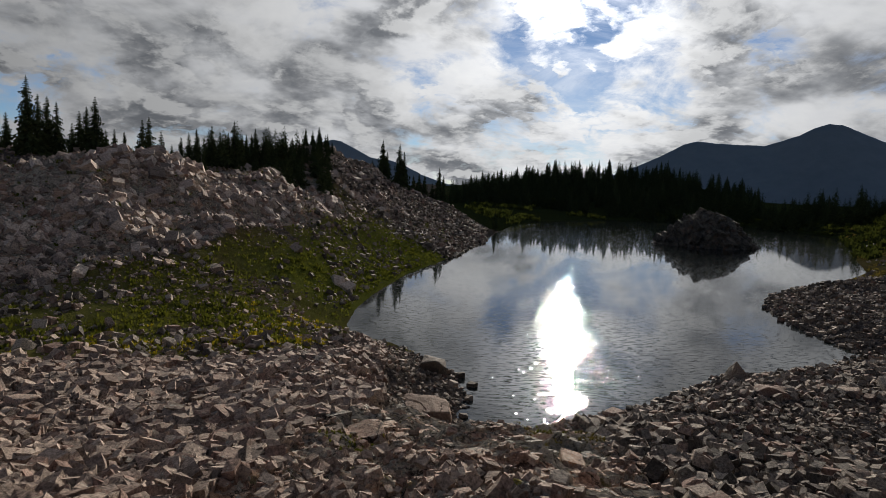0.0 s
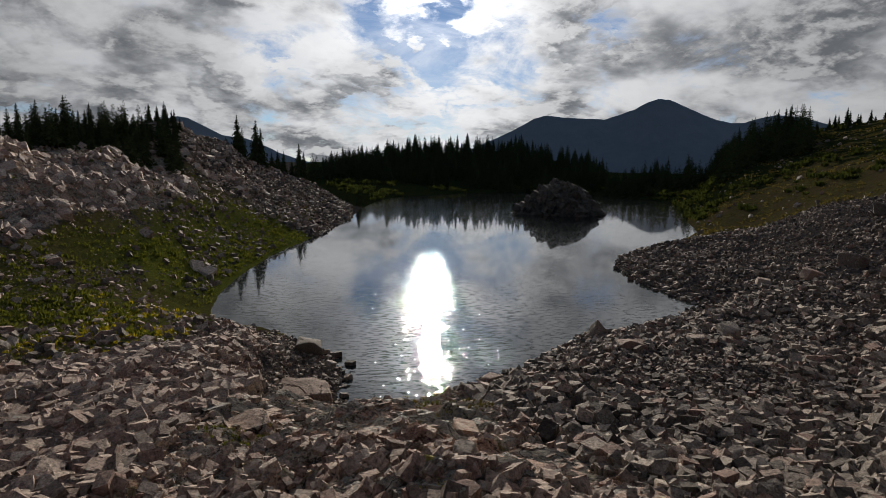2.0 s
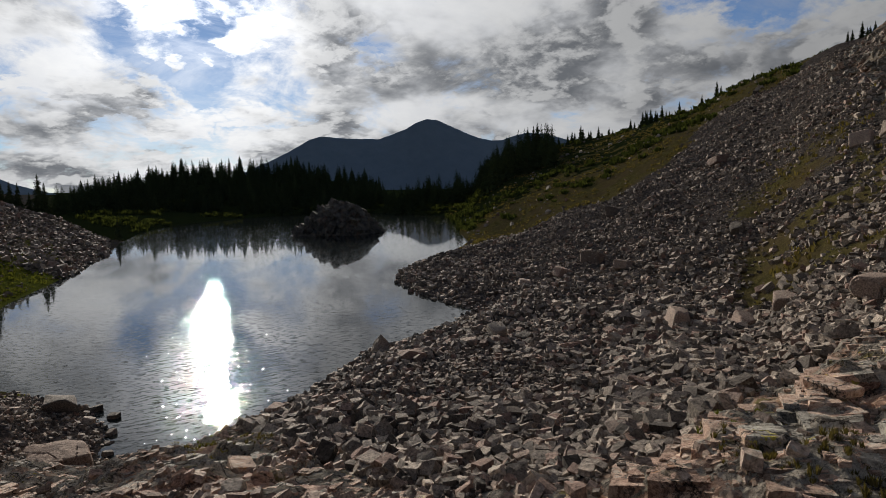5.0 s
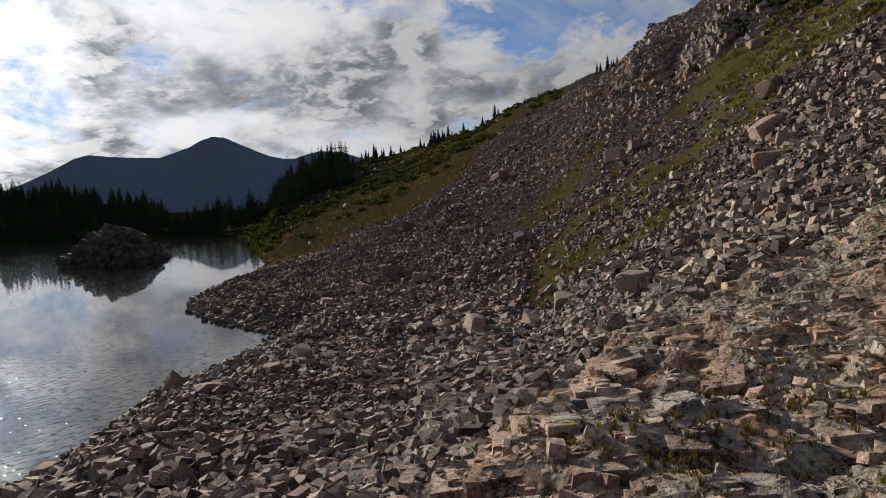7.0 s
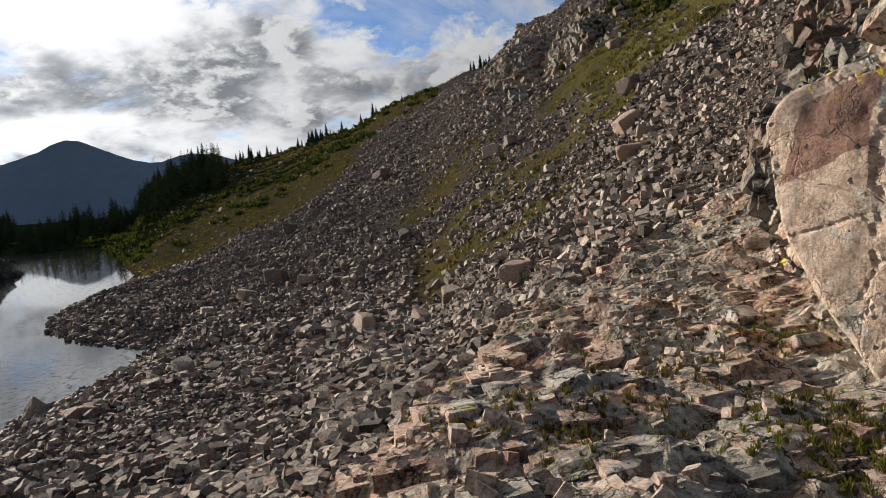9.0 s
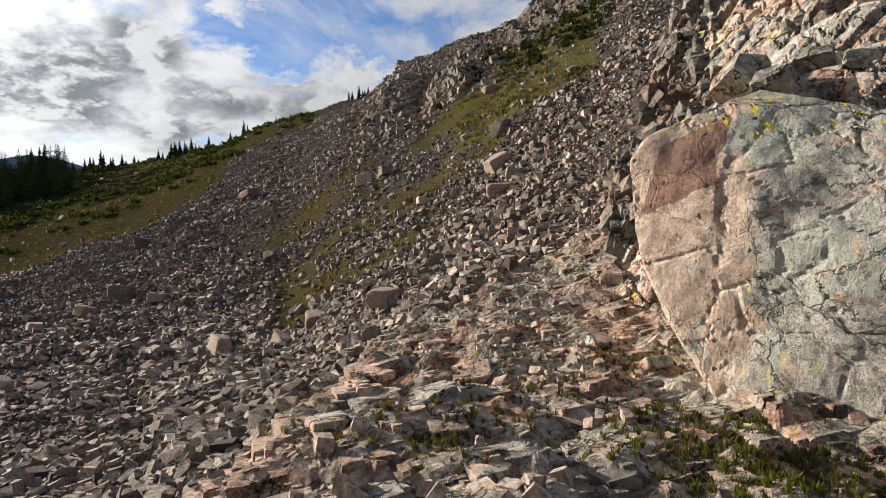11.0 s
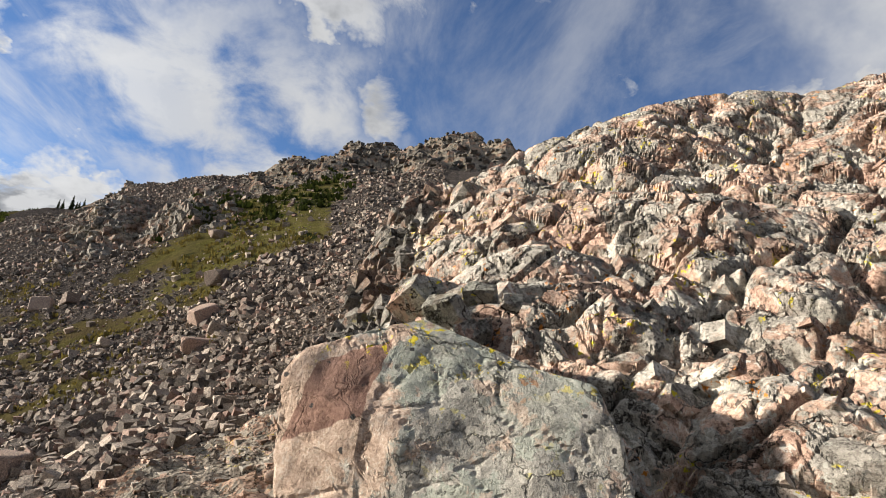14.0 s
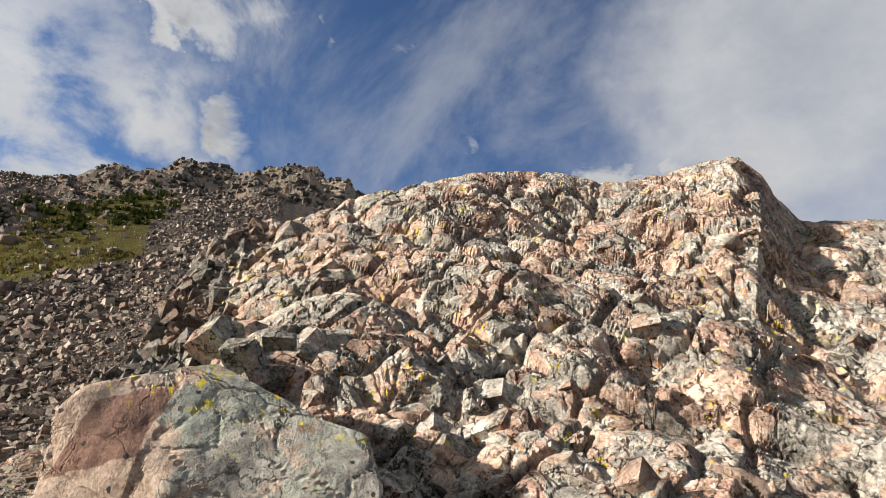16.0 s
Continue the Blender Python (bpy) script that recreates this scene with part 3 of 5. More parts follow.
section(103, 0, 6.4, 3, 6.2, 8, 5.9, 12, 6.4, 20, 10, 35, 17, 60, 29.0, 98, 46.8, 130, 48, 300, 14, 600, -20)
section(120, 0, 6.4, 3, 6.3, 8, 6.2, 12, 7, 20, 11, 45, 21, 100, 44, 300, 14, 600, -20)
section(150, 0, 6.4, 3, 6.5, 8, 7.0, 20, 12, 50, 24, 120, 44, 300, 14, 600, -20)
section(180, 0, 6.4, 10, 8, 60, 24, 140, 40, 400, 20)


def land_base(x, y):
    az, d = np.degrees(np.arctan2(x, y)), np.hypot(x, y)
    keys = sorted(SECTIONS)
    z = np.zeros_like(x)
    done = np.zeros(x.shape, bool)
    for a, b in zip(keys[:-1], keys[1:]):
        m = (az >= a) & (az <= b) & ~done
        if m.any():
            f = (az[m] - a) / (b - a)
            f = f * 0.6 + 0.4 * f * f * (3 - 2 * f)
            za, zb = (np.interp(d[m], *SECTIONS[k]) for k in (a, b))
            z[m] = za * (1 - f) + zb * f
            done |= m
    return np.maximum(z, -40.0)


def zones(x, y):
    """What covers the land: turf, lush turf, bedrock, shrubs and loose stone, each 0 to 1."""
    az, d = np.degrees(np.arctan2(x, y)), np.hypot(x, y)
    w = fbm(x, y, None, 9.0, 3, 0.5, 5)
    az2, d2 = az + w * 4, d * (1 + w * 0.16)
    left = smooth(d2, 25, 29) * (1 - smooth(az2, 8, 12)) * smooth(az2, -60, -40)
    # broken rock below the rim, running down to the shoulder as a patchy band
    lo = np.interp(az2, [-40, -28, -22, -16, -11, -6, -3], [33, 36, 39, 46, 53, 66, 80])
    hi = np.interp(az2, [-40, -28, -16, -11, -6, -3], [54, 54, 63, 73, 86, 96])
    gaps = smooth(fbm(x * 0.8 + y * 0.5, y * 0.6, None, 9, 3, 0.5, 33), -0.10, 0.06)
    face = smooth(d2 - lo, -1.5, 1.5) * (1 - smooth(d2 - hi, -4, 3)) * (1 - smooth(az2, -5, -2)) * left * (1 - (1 - gaps) * (0.35 + 0.45 * smooth(az2, -26, -15)))
    ribs = smooth(fbm(x * 0.8 + y * 0.5, y * 0.6, None, 12, 3, 0.5, 31) + 0.10 * smooth(d2, 46, 58), -0.02, 0.09) * left * smooth(d2, 39, 45) * (1 - smooth(az2, -6, -2))
    scree = left * smooth(az2, -15, -8) * smooth(d2, 58, 72)
    turf_left = left * (1 - 0.95 * face) * (1 - 0.8 * ribs) * (1 - 0.45 * scree) * 0.78
    meadow = smooth(d2, 20.5, 23) * (1 - smooth(d2, 32, 38)) * (1 - smooth(az2, -9, -7.5)) * smooth(az2, -50, -38)
    bank = left * (1 - smooth(lake_distance(x, y), 3, 9)) * smooth(d, 34, 40) * (1 - smooth(az, -1, 2))
    edge = np.interp(az, [30, 36, 40, 46, 51, 56, 61, 64], [66, 76, 80, 76, 80, 104, 119, 140])
    right = smooth(d2 - edge, -8, -2) * smooth(az, 30, 33) * (1 - smooth(az, 63, 66))
    shelf = smooth(az2, 70, 74.5) * (1 - smooth(az2, 85, 88.5)) * smooth(d2, 36, 42) * (1 - smooth(d2, 60, 72))
    sparse = smooth(az2, 52, 60) * (1 - smooth(az2, 77, 83)) * smooth(d2, 25, 31) * (1 - smooth(d2, 46, 62)) * 0.74 * smooth(fbm(x, y, None, 5.0, 4, 0.6, 37), -0.34, 0.10)
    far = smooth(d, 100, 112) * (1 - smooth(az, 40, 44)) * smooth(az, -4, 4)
    slab = np.exp(-((az - 0) / 15) ** 2) * (1 - smooth(d2, 15, 18))
    ledge_edge = np.interp(az, [-30, -18, -8, 0, 12, 18, 30, 45, 52, 58, 64, 70, 79, 90], [5, 7, 13, 17.5, 15.5, 11, 6, 5.5, 6.5, 10.5, 13.5, 15, 17, 18])
    bed = 1 - smooth(d2 - ledge_edge, -0.8, 0.8)
    bed = np.maximum(bed, face)
    bed = np.maximum(bed, ribs * 0.25)
    crag = smooth(az2, 64, 67) * (1 - smooth(az2, 73, 77)) * smooth(d2, 46, 52) * smooth(fbm(x, y, None, 11, 3, 0.5, 77), -0.12, 0.02)
    ridge = smooth(d2, 62, 72) * smooth(az, 75, 79)
    bed = np.maximum(bed, np.maximum(crag, ridge))
    near_turf = 0.34 * (1 - smooth(d, 10, 17)) * bed
    turf = np.clip(np.maximum.reduce([turf_left, meadow * 0.68, bank, right * 0.85, shelf * 0.72, sparse, far, near_turf]) , 0, 1)
    lush = np.clip(np.maximum(meadow * 0.42, bank * 0.95) + 0.18 * shelf + 0.15 * left * (1 - smooth(d2, 60, 80)), 0, 1)
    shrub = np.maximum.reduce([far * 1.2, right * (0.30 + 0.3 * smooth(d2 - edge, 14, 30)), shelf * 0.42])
    fine = smooth(fbm(x * 0.55 + y * 0.35, x * 0.25 - y * 0.55, None, 9, 3, 0.5, 35), 0.0, 0.12) * smooth(d, 24, 34) * smooth(az, 30, 40)     # runs of fine gravel
    loose = (1 - bed) * (1 - np.clip(turf * 1.3, 0, 1)) * (1 - smooth(d, 125, 140)) * (1 - 0.62 * fine)
    loose = np.maximum(loose, 0.75 * scree * (1 - far))
    return turf, lush, bed, shrub, loose, crag, ridge, face, ribs


def land_height(x, y, detail=True):
    z = land_base(x, y)
    s = lake_distance(x, y)
    d = np.hypot(x, y)
    turf, lush, bed, shrub, loose, crag, ridge, face, ribs = zones(x, y)
    z = z + smooth(d, 18, 60) * np.clip(d, 0, 160) * 0.012 * fbm(x, y, None, 22.0, 3, 0.5, 3)
    if detail:
        z = z + (0.10 + 0.25 * loose + 0.15 * smooth(d, 20, 60)) * fbm(x, y, None, 1.9, 4, 0.55, 8) * (1 - 0.6 * turf)
        for size, amp, seed in ((7.5, 1.0, 2), (2.6, 0.55, 4)):
            blocks, gap = fracture(x, y, z, size, seed, (0.6, 0.45), 0.6)
            z = z + blocks * amp * np.clip(crag * 0.7 + ridge * 0.9 + face * 0.45 + ribs * 0.15, 0, 1) * 0.75
        blocks, gap = fracture(x, y, z * 0, 0.9, 6, (0.5, 0.0), 0.6)
        near = bed * (1 - smooth(d, 18, 22))
        z = z + near * blocks * 0.45
        blocks, gap = fracture(x, y, z * 0, 0.34, 9, (0.9, 0.0), 0.6)
        z = z + near * blocks * 0.4
    # the lake's bed, and a shore that rises from it
    shore = 0.02 + np.clip(s, 0, None) * np.interp(np.clip(s, 0, 12), [0, 4, 12], [0.20, 0.45, 1.2])
    knobs = 0.18 * fbm(x, y, None, 0.9, 2, 0.5, 91)
    return np.where(s > 0, np.minimum(z, shore + knobs * smooth(s, 0, 1.5)), np.maximum(s * 0.25, -2.5))


def height_at(x, y):
    return float(land_height(np.array([x], float), np.array([y], float))[0])


def grid_object(name, verts, rows, cols, mat, closed=False, flat=True):
    """A sheet of quads from a rows x cols array of points."""
    me = bpy.data.meshes.new(name)
    idx = np.arange(rows * cols).reshape(rows, cols)
    if closed:
        idx = np.concatenate([idx, idx[:, :1]], 1)
    q = np.stack([idx[:-1, :-1], idx[:-1, 1:], idx[1:, 1:], idx[1:, :-1]], -1).reshape(-1, 4)
    fill(me, verts.reshape(-1, 3), q)
    me.materials.append(mat)
    me.polygons.foreach_set("use_smooth", np.full(len(q), not flat))
    return new(name, me)


def fill(me, verts, faces):
    n, k = faces.shape
    me.vertices.add(len(verts))
    me.vertices.foreach_set("co", np.ascontiguousarray(verts, np.float32).ravel())
    me.loops.add(n * k)
    me.loops.foreach_set("vertex_index", np.ascontiguousarray(faces, np.int32).ravel())
    me.polygons.add(n)
    me.polygons.foreach_set("loop_start", np.arange(0, n * k, k, dtype=np.int32))
    me.polygons.foreach_set("use_smooth", np.zeros(n, bool))
    me.update(calc_edges=True)
    me.validate()


def part(name, me, mat, parent, label=""):
    if isinstance(me, bmesh.types.BMesh):
        data = bpy.data.meshes.new(name)
        me.to_mesh(data)
        me.free()
        me = data
    if mat is not None and not me.materials:
        me.materials.append(mat)
    ob = new(name, me)
    ob.parent = parent
    if label:
        tagged(ob, label)
    return ob


GROUND = []


def make_ground():
    az = np.concatenate([np.linspace(-180, -44, 70, endpoint=False), np.linspace(-44, 112, 560, endpoint=False), np.linspace(112, 180, 50, endpoint=False)])
    d = np.concatenate([[0.3, 1.2], np.geomspace(2.0, 150, 290), np.geomspace(155, 330, 36), np.geomspace(350, 4600, 16)])
    a, r = np.meshgrid(np.radians(az), d)
    x, y = np.sin(a) * r, np.cos(a) * r
    z = land_height(x, y)
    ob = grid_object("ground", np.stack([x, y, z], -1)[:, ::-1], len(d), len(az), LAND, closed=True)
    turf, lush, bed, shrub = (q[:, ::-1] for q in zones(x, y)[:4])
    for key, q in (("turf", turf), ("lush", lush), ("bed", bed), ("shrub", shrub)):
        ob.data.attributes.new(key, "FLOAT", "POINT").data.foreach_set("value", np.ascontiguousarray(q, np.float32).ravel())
    ob.data.update()
    GROUND.append(ob)
    tagged(ob, "stony mountain ground with gravel, bedrock and thin turf", "ground", kind="structure")


def make_lake():
    me = bpy.data.meshes.new("water")
    bm = bmesh.new()
    vs = [bm.verts.new((x, y, 0)) for x, y in ((-14, 15), (95, 15), (95, 185), (-14, 185))]
    bm.faces.new(vs)
    bm.to_mesh(me)
    bm.free()
    me.materials.append(WATER)
    tagged(new("water", me), "calm dark lake water with fine ripples", "lake", kind="structure")


def ridge_mesh(name, mat, knots, dist, foot, label):
    """A far mountain: its crest by heading and elevation, at one distance, with gullied flanks."""
    k = np.array(knots, float)
    az = np.arange(k[0, 0], k[-1, 0], 0.12)
    el = np.interp(az, k[:, 0], k[:, 1])
    t = np.linspace(0, 1, 60)
    A, T = np.meshgrid(np.radians(az), t)
    crest = np.tan(np.radians(el))[None] * dist + 8
    r = dist * (0.86 + 0.14 * T)
    z = foot + (crest - foot) * T ** 1.05
    x, y = np.sin(A) * r, np.cos(A) * r
    n = fbm(x, y, None, dist * 0.07, 5, 0.55, 41)
    z = z + n * (crest - foot) * 0.012 * np.sin(np.pi * np.clip(T, 0, 1)) + fbm(x, y, None, dist * 0.012, 3, 0.5, 43) * dist * 0.001
    back = np.stack([x[-1] * 1.2, y[-1] * 1.2, np.full(len(az), foot)], -1)[None]
    v = np.concatenate([np.stack([x, y, z], -1), back])
    ob = grid_object(name, v[:, ::-1], 61, len(az), mat, flat=False)
    return tagged(ob, label, "mountain", kind="structure")


make_ground()
make_lake()
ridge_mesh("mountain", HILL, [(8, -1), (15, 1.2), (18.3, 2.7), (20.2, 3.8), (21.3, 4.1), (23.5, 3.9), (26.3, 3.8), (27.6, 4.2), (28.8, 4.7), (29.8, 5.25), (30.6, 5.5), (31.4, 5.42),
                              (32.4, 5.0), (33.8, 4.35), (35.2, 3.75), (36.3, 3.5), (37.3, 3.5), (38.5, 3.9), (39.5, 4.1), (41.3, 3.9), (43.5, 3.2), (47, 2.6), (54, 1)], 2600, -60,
           "forested mountain with a rounded summit far behind the lake, blue-grey haze in its colour")
ridge_mesh("mountain", HILL, [(-34, -1), (-22, 0), (-13, 2.4), (-10.2, 3.2), (-9.4, 3.1), (-8, 2.4), (-6.2, 1.5), (-4.3, 0.5), (-3, -0.4)], 1500, -60, "bare grey mountain shoulder far behind the trees, haze in its colour")
ridge_mesh("mountain", HILL, [(-9, 2.0), (-5, 1.6), (-3.7, 1.2), (-2.3, 0.5), (-0.8, 0.0), (1.5, -0.6)], 3200, -60, "distant mountain ridge with blue haze in its colour")

# ---- rocks ----
def block_shapes(count, seed, flat=(0.35, 0.8), cut=0.45, push=0.26):
    """Angular broken stones: boxes with pushed corners, some of them knocked off."""
    rng = np.random.default_rng(seed)
    shapes = []
    for _ in range(count):
        bm = bmesh.new()
        half = np.array((0.5, 0.5 * rng.uniform(0.55, 0.95), 0.5 * rng.uniform(*flat)))
        for i in (-1, 1):
            for j in (-1, 1):
                for k in (-1, 1):
                    c = np.array((i, j, k)) * half * (1 - rng.uniform(0, push, 3))
                    if rng.uniform() < cut:
                        for ax in range(3):
                            q = c.copy()
                            q[ax] -= np.sign(q[ax]) * half[ax] * rng.uniform(0.25, 0.8)
                            bm.verts.new(q)
                    else:
                        bm.verts.new(c)
        res = bmesh.ops.convex_hull(bm, input=bm.verts)
        bmesh.ops.delete(bm, geom=[v for v in res["geom_interior"] if isinstance(v, bmesh.types.BMVert)], context="VERTS")
        bmesh.ops.triangulate(bm, faces=bm.faces)
        bm.verts.index_update()
        shapes.append((np.array([v.co[:] for v in bm.verts]), np.array([[v.index for v in f.verts] for f in bm.faces])))
        bm.free()
    return shapes


SHAPES = block_shapes(40, 5, (0.45, 0.9), cut=0.10, push=0.30)
ROUGH = block_shapes(20, 7, cut=0.5, push=0.36)
SLABS = block_shapes(16, 6, (0.2, 0.5), 0.2)


def turns(rng, n, tip=0.5):
    """Random rotation matrices that tip no more than about `tip` radians."""
    a, b, c = rng.uniform(0, 2 * np.pi, n), rng.normal(0, tip, n), rng.normal(0, tip, n)
    ca, sa, cb, sb, cc, sc = np.cos(a), np.sin(a), np.cos(b), np.sin(b), np.cos(c), np.sin(c)
    o, i = np.zeros(n), np.ones(n)
    rz = np.stack([ca, -sa, o, sa, ca, o, o, o, i], -1).reshape(n, 3, 3)
    rx = np.stack([i, o, o, o, cb, -sb, o, sb, cb], -1).reshape(n, 3, 3)
    ry = np.stack([cc, o, sc, o, i, o, -sc, o, cc], -1).reshape(n, 3, 3)
    return rx @ ry @ rz


def scatter(name, mat, x, y, size, seed, label, sink=0.25, tip=0.45, z=None, frame_turn=None, shapes=None, parent=None, singles=None, piece="stone", category="stones"):
    """Stones set on the land, joined into one mesh; those that `singles` picks are pieces of their own under `parent`."""
    rng = np.random.default_rng(seed)
    shapes = shapes or SHAPES
    z = land_height(x, y) if z is None else z
    pick = rng.integers(0, len(shapes), len(x))
    rot = turns(rng, len(x), tip)
    if frame_turn is not None:
        rot = np.array(frame_turn.to_3x3())[None] @ jitter(rng, len(x), tip)
    zc = z + size * (0.5 - sink) * 0.55
    single = np.zeros(len(x), bool) if singles is None else singles
    allv, allf, base = [], [], 0
    for k, (v, f) in enumerate(shapes):
        m = (pick == k) & ~single
        if m.any():
            p = np.einsum("nij,vj->nvi", rot[m], v) * size[m, None, None]
            p = p + np.stack([x[m], y[m], zc[m]], -1)[:, None]
            n = len(p)
            allv.append(p.reshape(-1, 3))
            allf.append((f[None] + (np.arange(n) * len(v))[:, None, None] + base).reshape(-1, 3))
            base += n * len(v)
        own = np.nonzero((pick == k) & single)[0]
        if len(own):
            me = bpy.data.meshes.new(piece)
            fill(me, v, f)
            me.materials.append(mat)
            for i in own:
                ob = new(piece, me)
                ob.parent = parent
                ob.matrix_basis = Matrix.Translation((x[i], y[i], zc[i])) @ Matrix(rot[i].tolist()).to_4x4() @ Matrix.Scale(size[i], 4)
    me = bpy.data.meshes.new(name)
    fill(me, np.concatenate(allv), np.concatenate(allf))
    me.materials.append(mat)
    ob = new(name, me)
    return tagged(ob, label, category, kind="stuff")


def jitter(rng, n, tip):
    """Small random turns about all axes, with some quarter turns about the upright."""
    a = rng.normal(0, tip, n) + rng.integers(0, 4, n) * np.pi / 2
    b, c = rng.normal(0, tip * 0.7, n), rng.normal(0, tip * 0.7, n)
    ca, sa, cb, sb, cc, sc = np.cos(a), np.sin(a), np.cos(b), np.sin(b), np.cos(c), np.sin(c)
    o, i = np.zeros(n), np.ones(n)
    rz = np.stack([ca, -sa, o, sa, ca, o, o, o, i], -1).reshape(n, 3, 3)
    rx = np.stack([i, o, o, o, cb, -sb, o, sb, cb], -1).reshape(n, 3, 3)
    ry = np.stack([cc, o, sc, o, i, o, -sc, o, cc], -1).reshape(n, 3, 3)
    return rx @ ry @ rz


def strew(n, az0, az1, d0, d1, seed, power=1.0):
    rng = np.random.default_rng(seed)
    az = np.radians(rng.uniform(az0, az1, n))
    d = (d0 ** power + (d1 ** power - d0 ** power) * rng.uniform(0, 1, n)) ** (1 / power)
    return np.sin(az) * d, np.cos(az) * d, rng


def talus(name, n, az0, az1, d0, d1, s0, s1, seed, mat, label, power=1.3, keep=0.3, singles=0, skew=2.2):
    x, y, rng = strew(n, az0, az1, d0, d1, seed, power)
    loose = zones(x, y)[4]
    coarse = 0.75 + 0.9 * np.clip(fbm(x, y, None, 5.0, 3, 0.5, seed) + 0.25, 0, 1)
    s = lake_distance(x, y)
    ok = (rng.uniform(0, 1, n) < smooth(loose, keep - 0.25, keep + 0.25)) & (s > -0.35)
    size = (s0 * (s1 / s0) ** (rng.uniform(0, 1, n) ** skew) * coarse)[ok]
    x, y = x[ok], y[ok]
    near = None
    if singles:
        order = np.argsort(np.hypot(x, y) / np.sqrt(size))
        near = np.zeros(len(x), bool)
        near[order[:singles]] = True
    scatter(name, mat, x, y, size, seed + 1, label, sink=-0.06, tip=0.36, parent=GROUND[0], singles=near)


talus("near_talus", 62000, -13, 66, 5.0, 34, 0.055, 0.29, 100, TALUS, "grey and pink broken talus stones on the slope above the lake", 1.2, singles=260)
talus("warm_talus", 40000, -44, -5, 4.5, 27, 0.06, 0.36, 105, WARM, "larger tan and pinkish talus stones", 1.2)
talus("far_talus", 84000, 26, 95, 28, 112, 0.09, 0.40, 110, TALUS, "grey talus stones covering the long slope", 1.1)
talus("shoulder_scree", 20000, -16, 4, 52, 112, 0.14, 0.60, 120, TALUS, "small broken stones on the grassy shoulder", 1.1, 0.45)
talus("right_talus", 30000, 46, 88, 8, 33, 0.06, 0.38, 115, TALUS, "broken grey talus stones beside the bedrock ledge", 1.25)


def outcrops(name, n, az0, az1, d0, d1, s0, s1, seed, mat, label, which, turn, power=1.2, sink=0.6, singles=0, shapes=None, tip=0.22):
    """Jointed bedrock: blocks that share one dip, half sunk where the land is bare rock."""
    x, y, rng = strew(n, az0, az1, d0, d1, seed, power)
    mask = zones(x, y)[which]
    patch = np.maximum(smooth(fbm(x, y, None, s1 * 3.0, 2, 0.5, seed), -0.22, 0.05), 0.3)
    ok = rng.uniform(0, 1, n) < mask * patch
    x, y = x[ok], y[ok]
    ok2 = lake_distance(x, y) > 0.3
    x, y = x[ok2], y[ok2]
    size = s0 * (s1 / s0) ** (rng.uniform(0, 1, len(x)) ** 1.8)
    near = None
    if singles:
        near = np.zeros(len(x), bool)
        near[np.argsort(np.hypot(x, y) / size)[:singles]] = True
    scatter(name, mat, x, y, size, seed + 1, label, sink, tip, None, turn, shapes, GROUND[0], near, "slab", "bedrock")


LEDGE = cliff_material("ledge_rock", 0.05, 1.0, 0.5, 1.08)
outcrops("ledge_rock", 12000, -26, 112, 2.2, 18, 0.09, 0.60, 130, LEDGE, "grey and pinkish bedrock slabs of the ledge", 2, pose(0, 0, 0, -7, 5, 35), 1.1, 0.90, 280, SLABS, 0.07)
outcrops("rim_rock", 30000, -46, 0, 32, 92, 0.14, 0.9, 140, RIM, "broken rock face below the wooded rim", 7, pose(0, 0, 0, 25, 40, 20), 1.2, 0.55, 0, SHAPES, 0.35)
outcrops("rib_rock", 9000, -30, 2, 36, 105, 0.2, 1.2, 145, RIM, "grey rock ribs in the grassy hillside", 8, pose(0, 0, 0, 30, -15, 30), 1.2, 0.5, 0, None, 0.3)
outcrops("crag_rock", 14000, 62, 80, 44, 105, 0.3, 1.3, 150, GREYCLIFF, "weathered crag above the talus slope", 5, pose(0, 0, 0, -20, 30, 20), 1.2, 0.5, 0, ROUGH, 0.3)
outcrops("ridge_rock", 13000, 74, 112, 60, 112, 0.3, 1.25, 155, BROWN, "brown rock ridge against the sky", 6, pose(0, 0, 0, -15, 35, 10), 1.1, 0.6, 0, ROUGH, 0.3)


def strewn(name, n, az0, az1, d0, d1, s0, s1, seed, mat, label, power=1.1):
    """Single stones lying on turf."""
    x, y, rng = strew(n, az0, az1, d0, d1, seed, power)
    ok = (lake_distance(x, y) > 0.4) & (rng.uniform(0, 1, n) < zones(x, y)[0] * smooth(fbm(x, y, None, 7.0, 3, 0.5, seed), -0.3, 0.2))
    x, y = x[ok], y[ok]
    scatter(name, mat, x, y, s0 * (s1 / s0) ** (rng.uniform(0, 1, len(x)) ** 3), seed + 1, label)


def rubble(name, n, az0, az1, d0, d1, s0, s1, seed, mat, label):
    """Small broken pieces lying over the bedrock of the ledge."""
    x, y, rng = strew(n, az0, az1, d0, d1, seed, 1.1)
    az, d = np.degrees(np.arctan2(x, y)), np.hypot(x, y)
    bare = smooth(az, -13, -7) * (1 - smooth(az, 12, 17)) * smooth(d, 8, 10)        # the swept slab above the water
    ok = rng.uniform(0, 1, n) < zones(x, y)[2] * smooth(fbm(x, y, None, 2.4, 3, 0.5, seed), -0.25, 0.15) * (1 - 0.8 * bare)
    x, y = x[ok], y[ok]
    scatter(name, mat, x, y, s0 * (s1 / s0) ** (rng.uniform(0, 1, len(x)) ** 2.2), seed + 1, label)


rubble("ledge_rubble", 17000, -28, 40, 4.5, 18, 0.04, 0.24, 175, WARM, "small tan and pinkish stones on the bedrock ledge")
rubble("ledge_chips", 5000, 40, 112, 3.0, 17, 0.03, 0.20, 177, WARM, "small broken stones on the bedrock ledge")
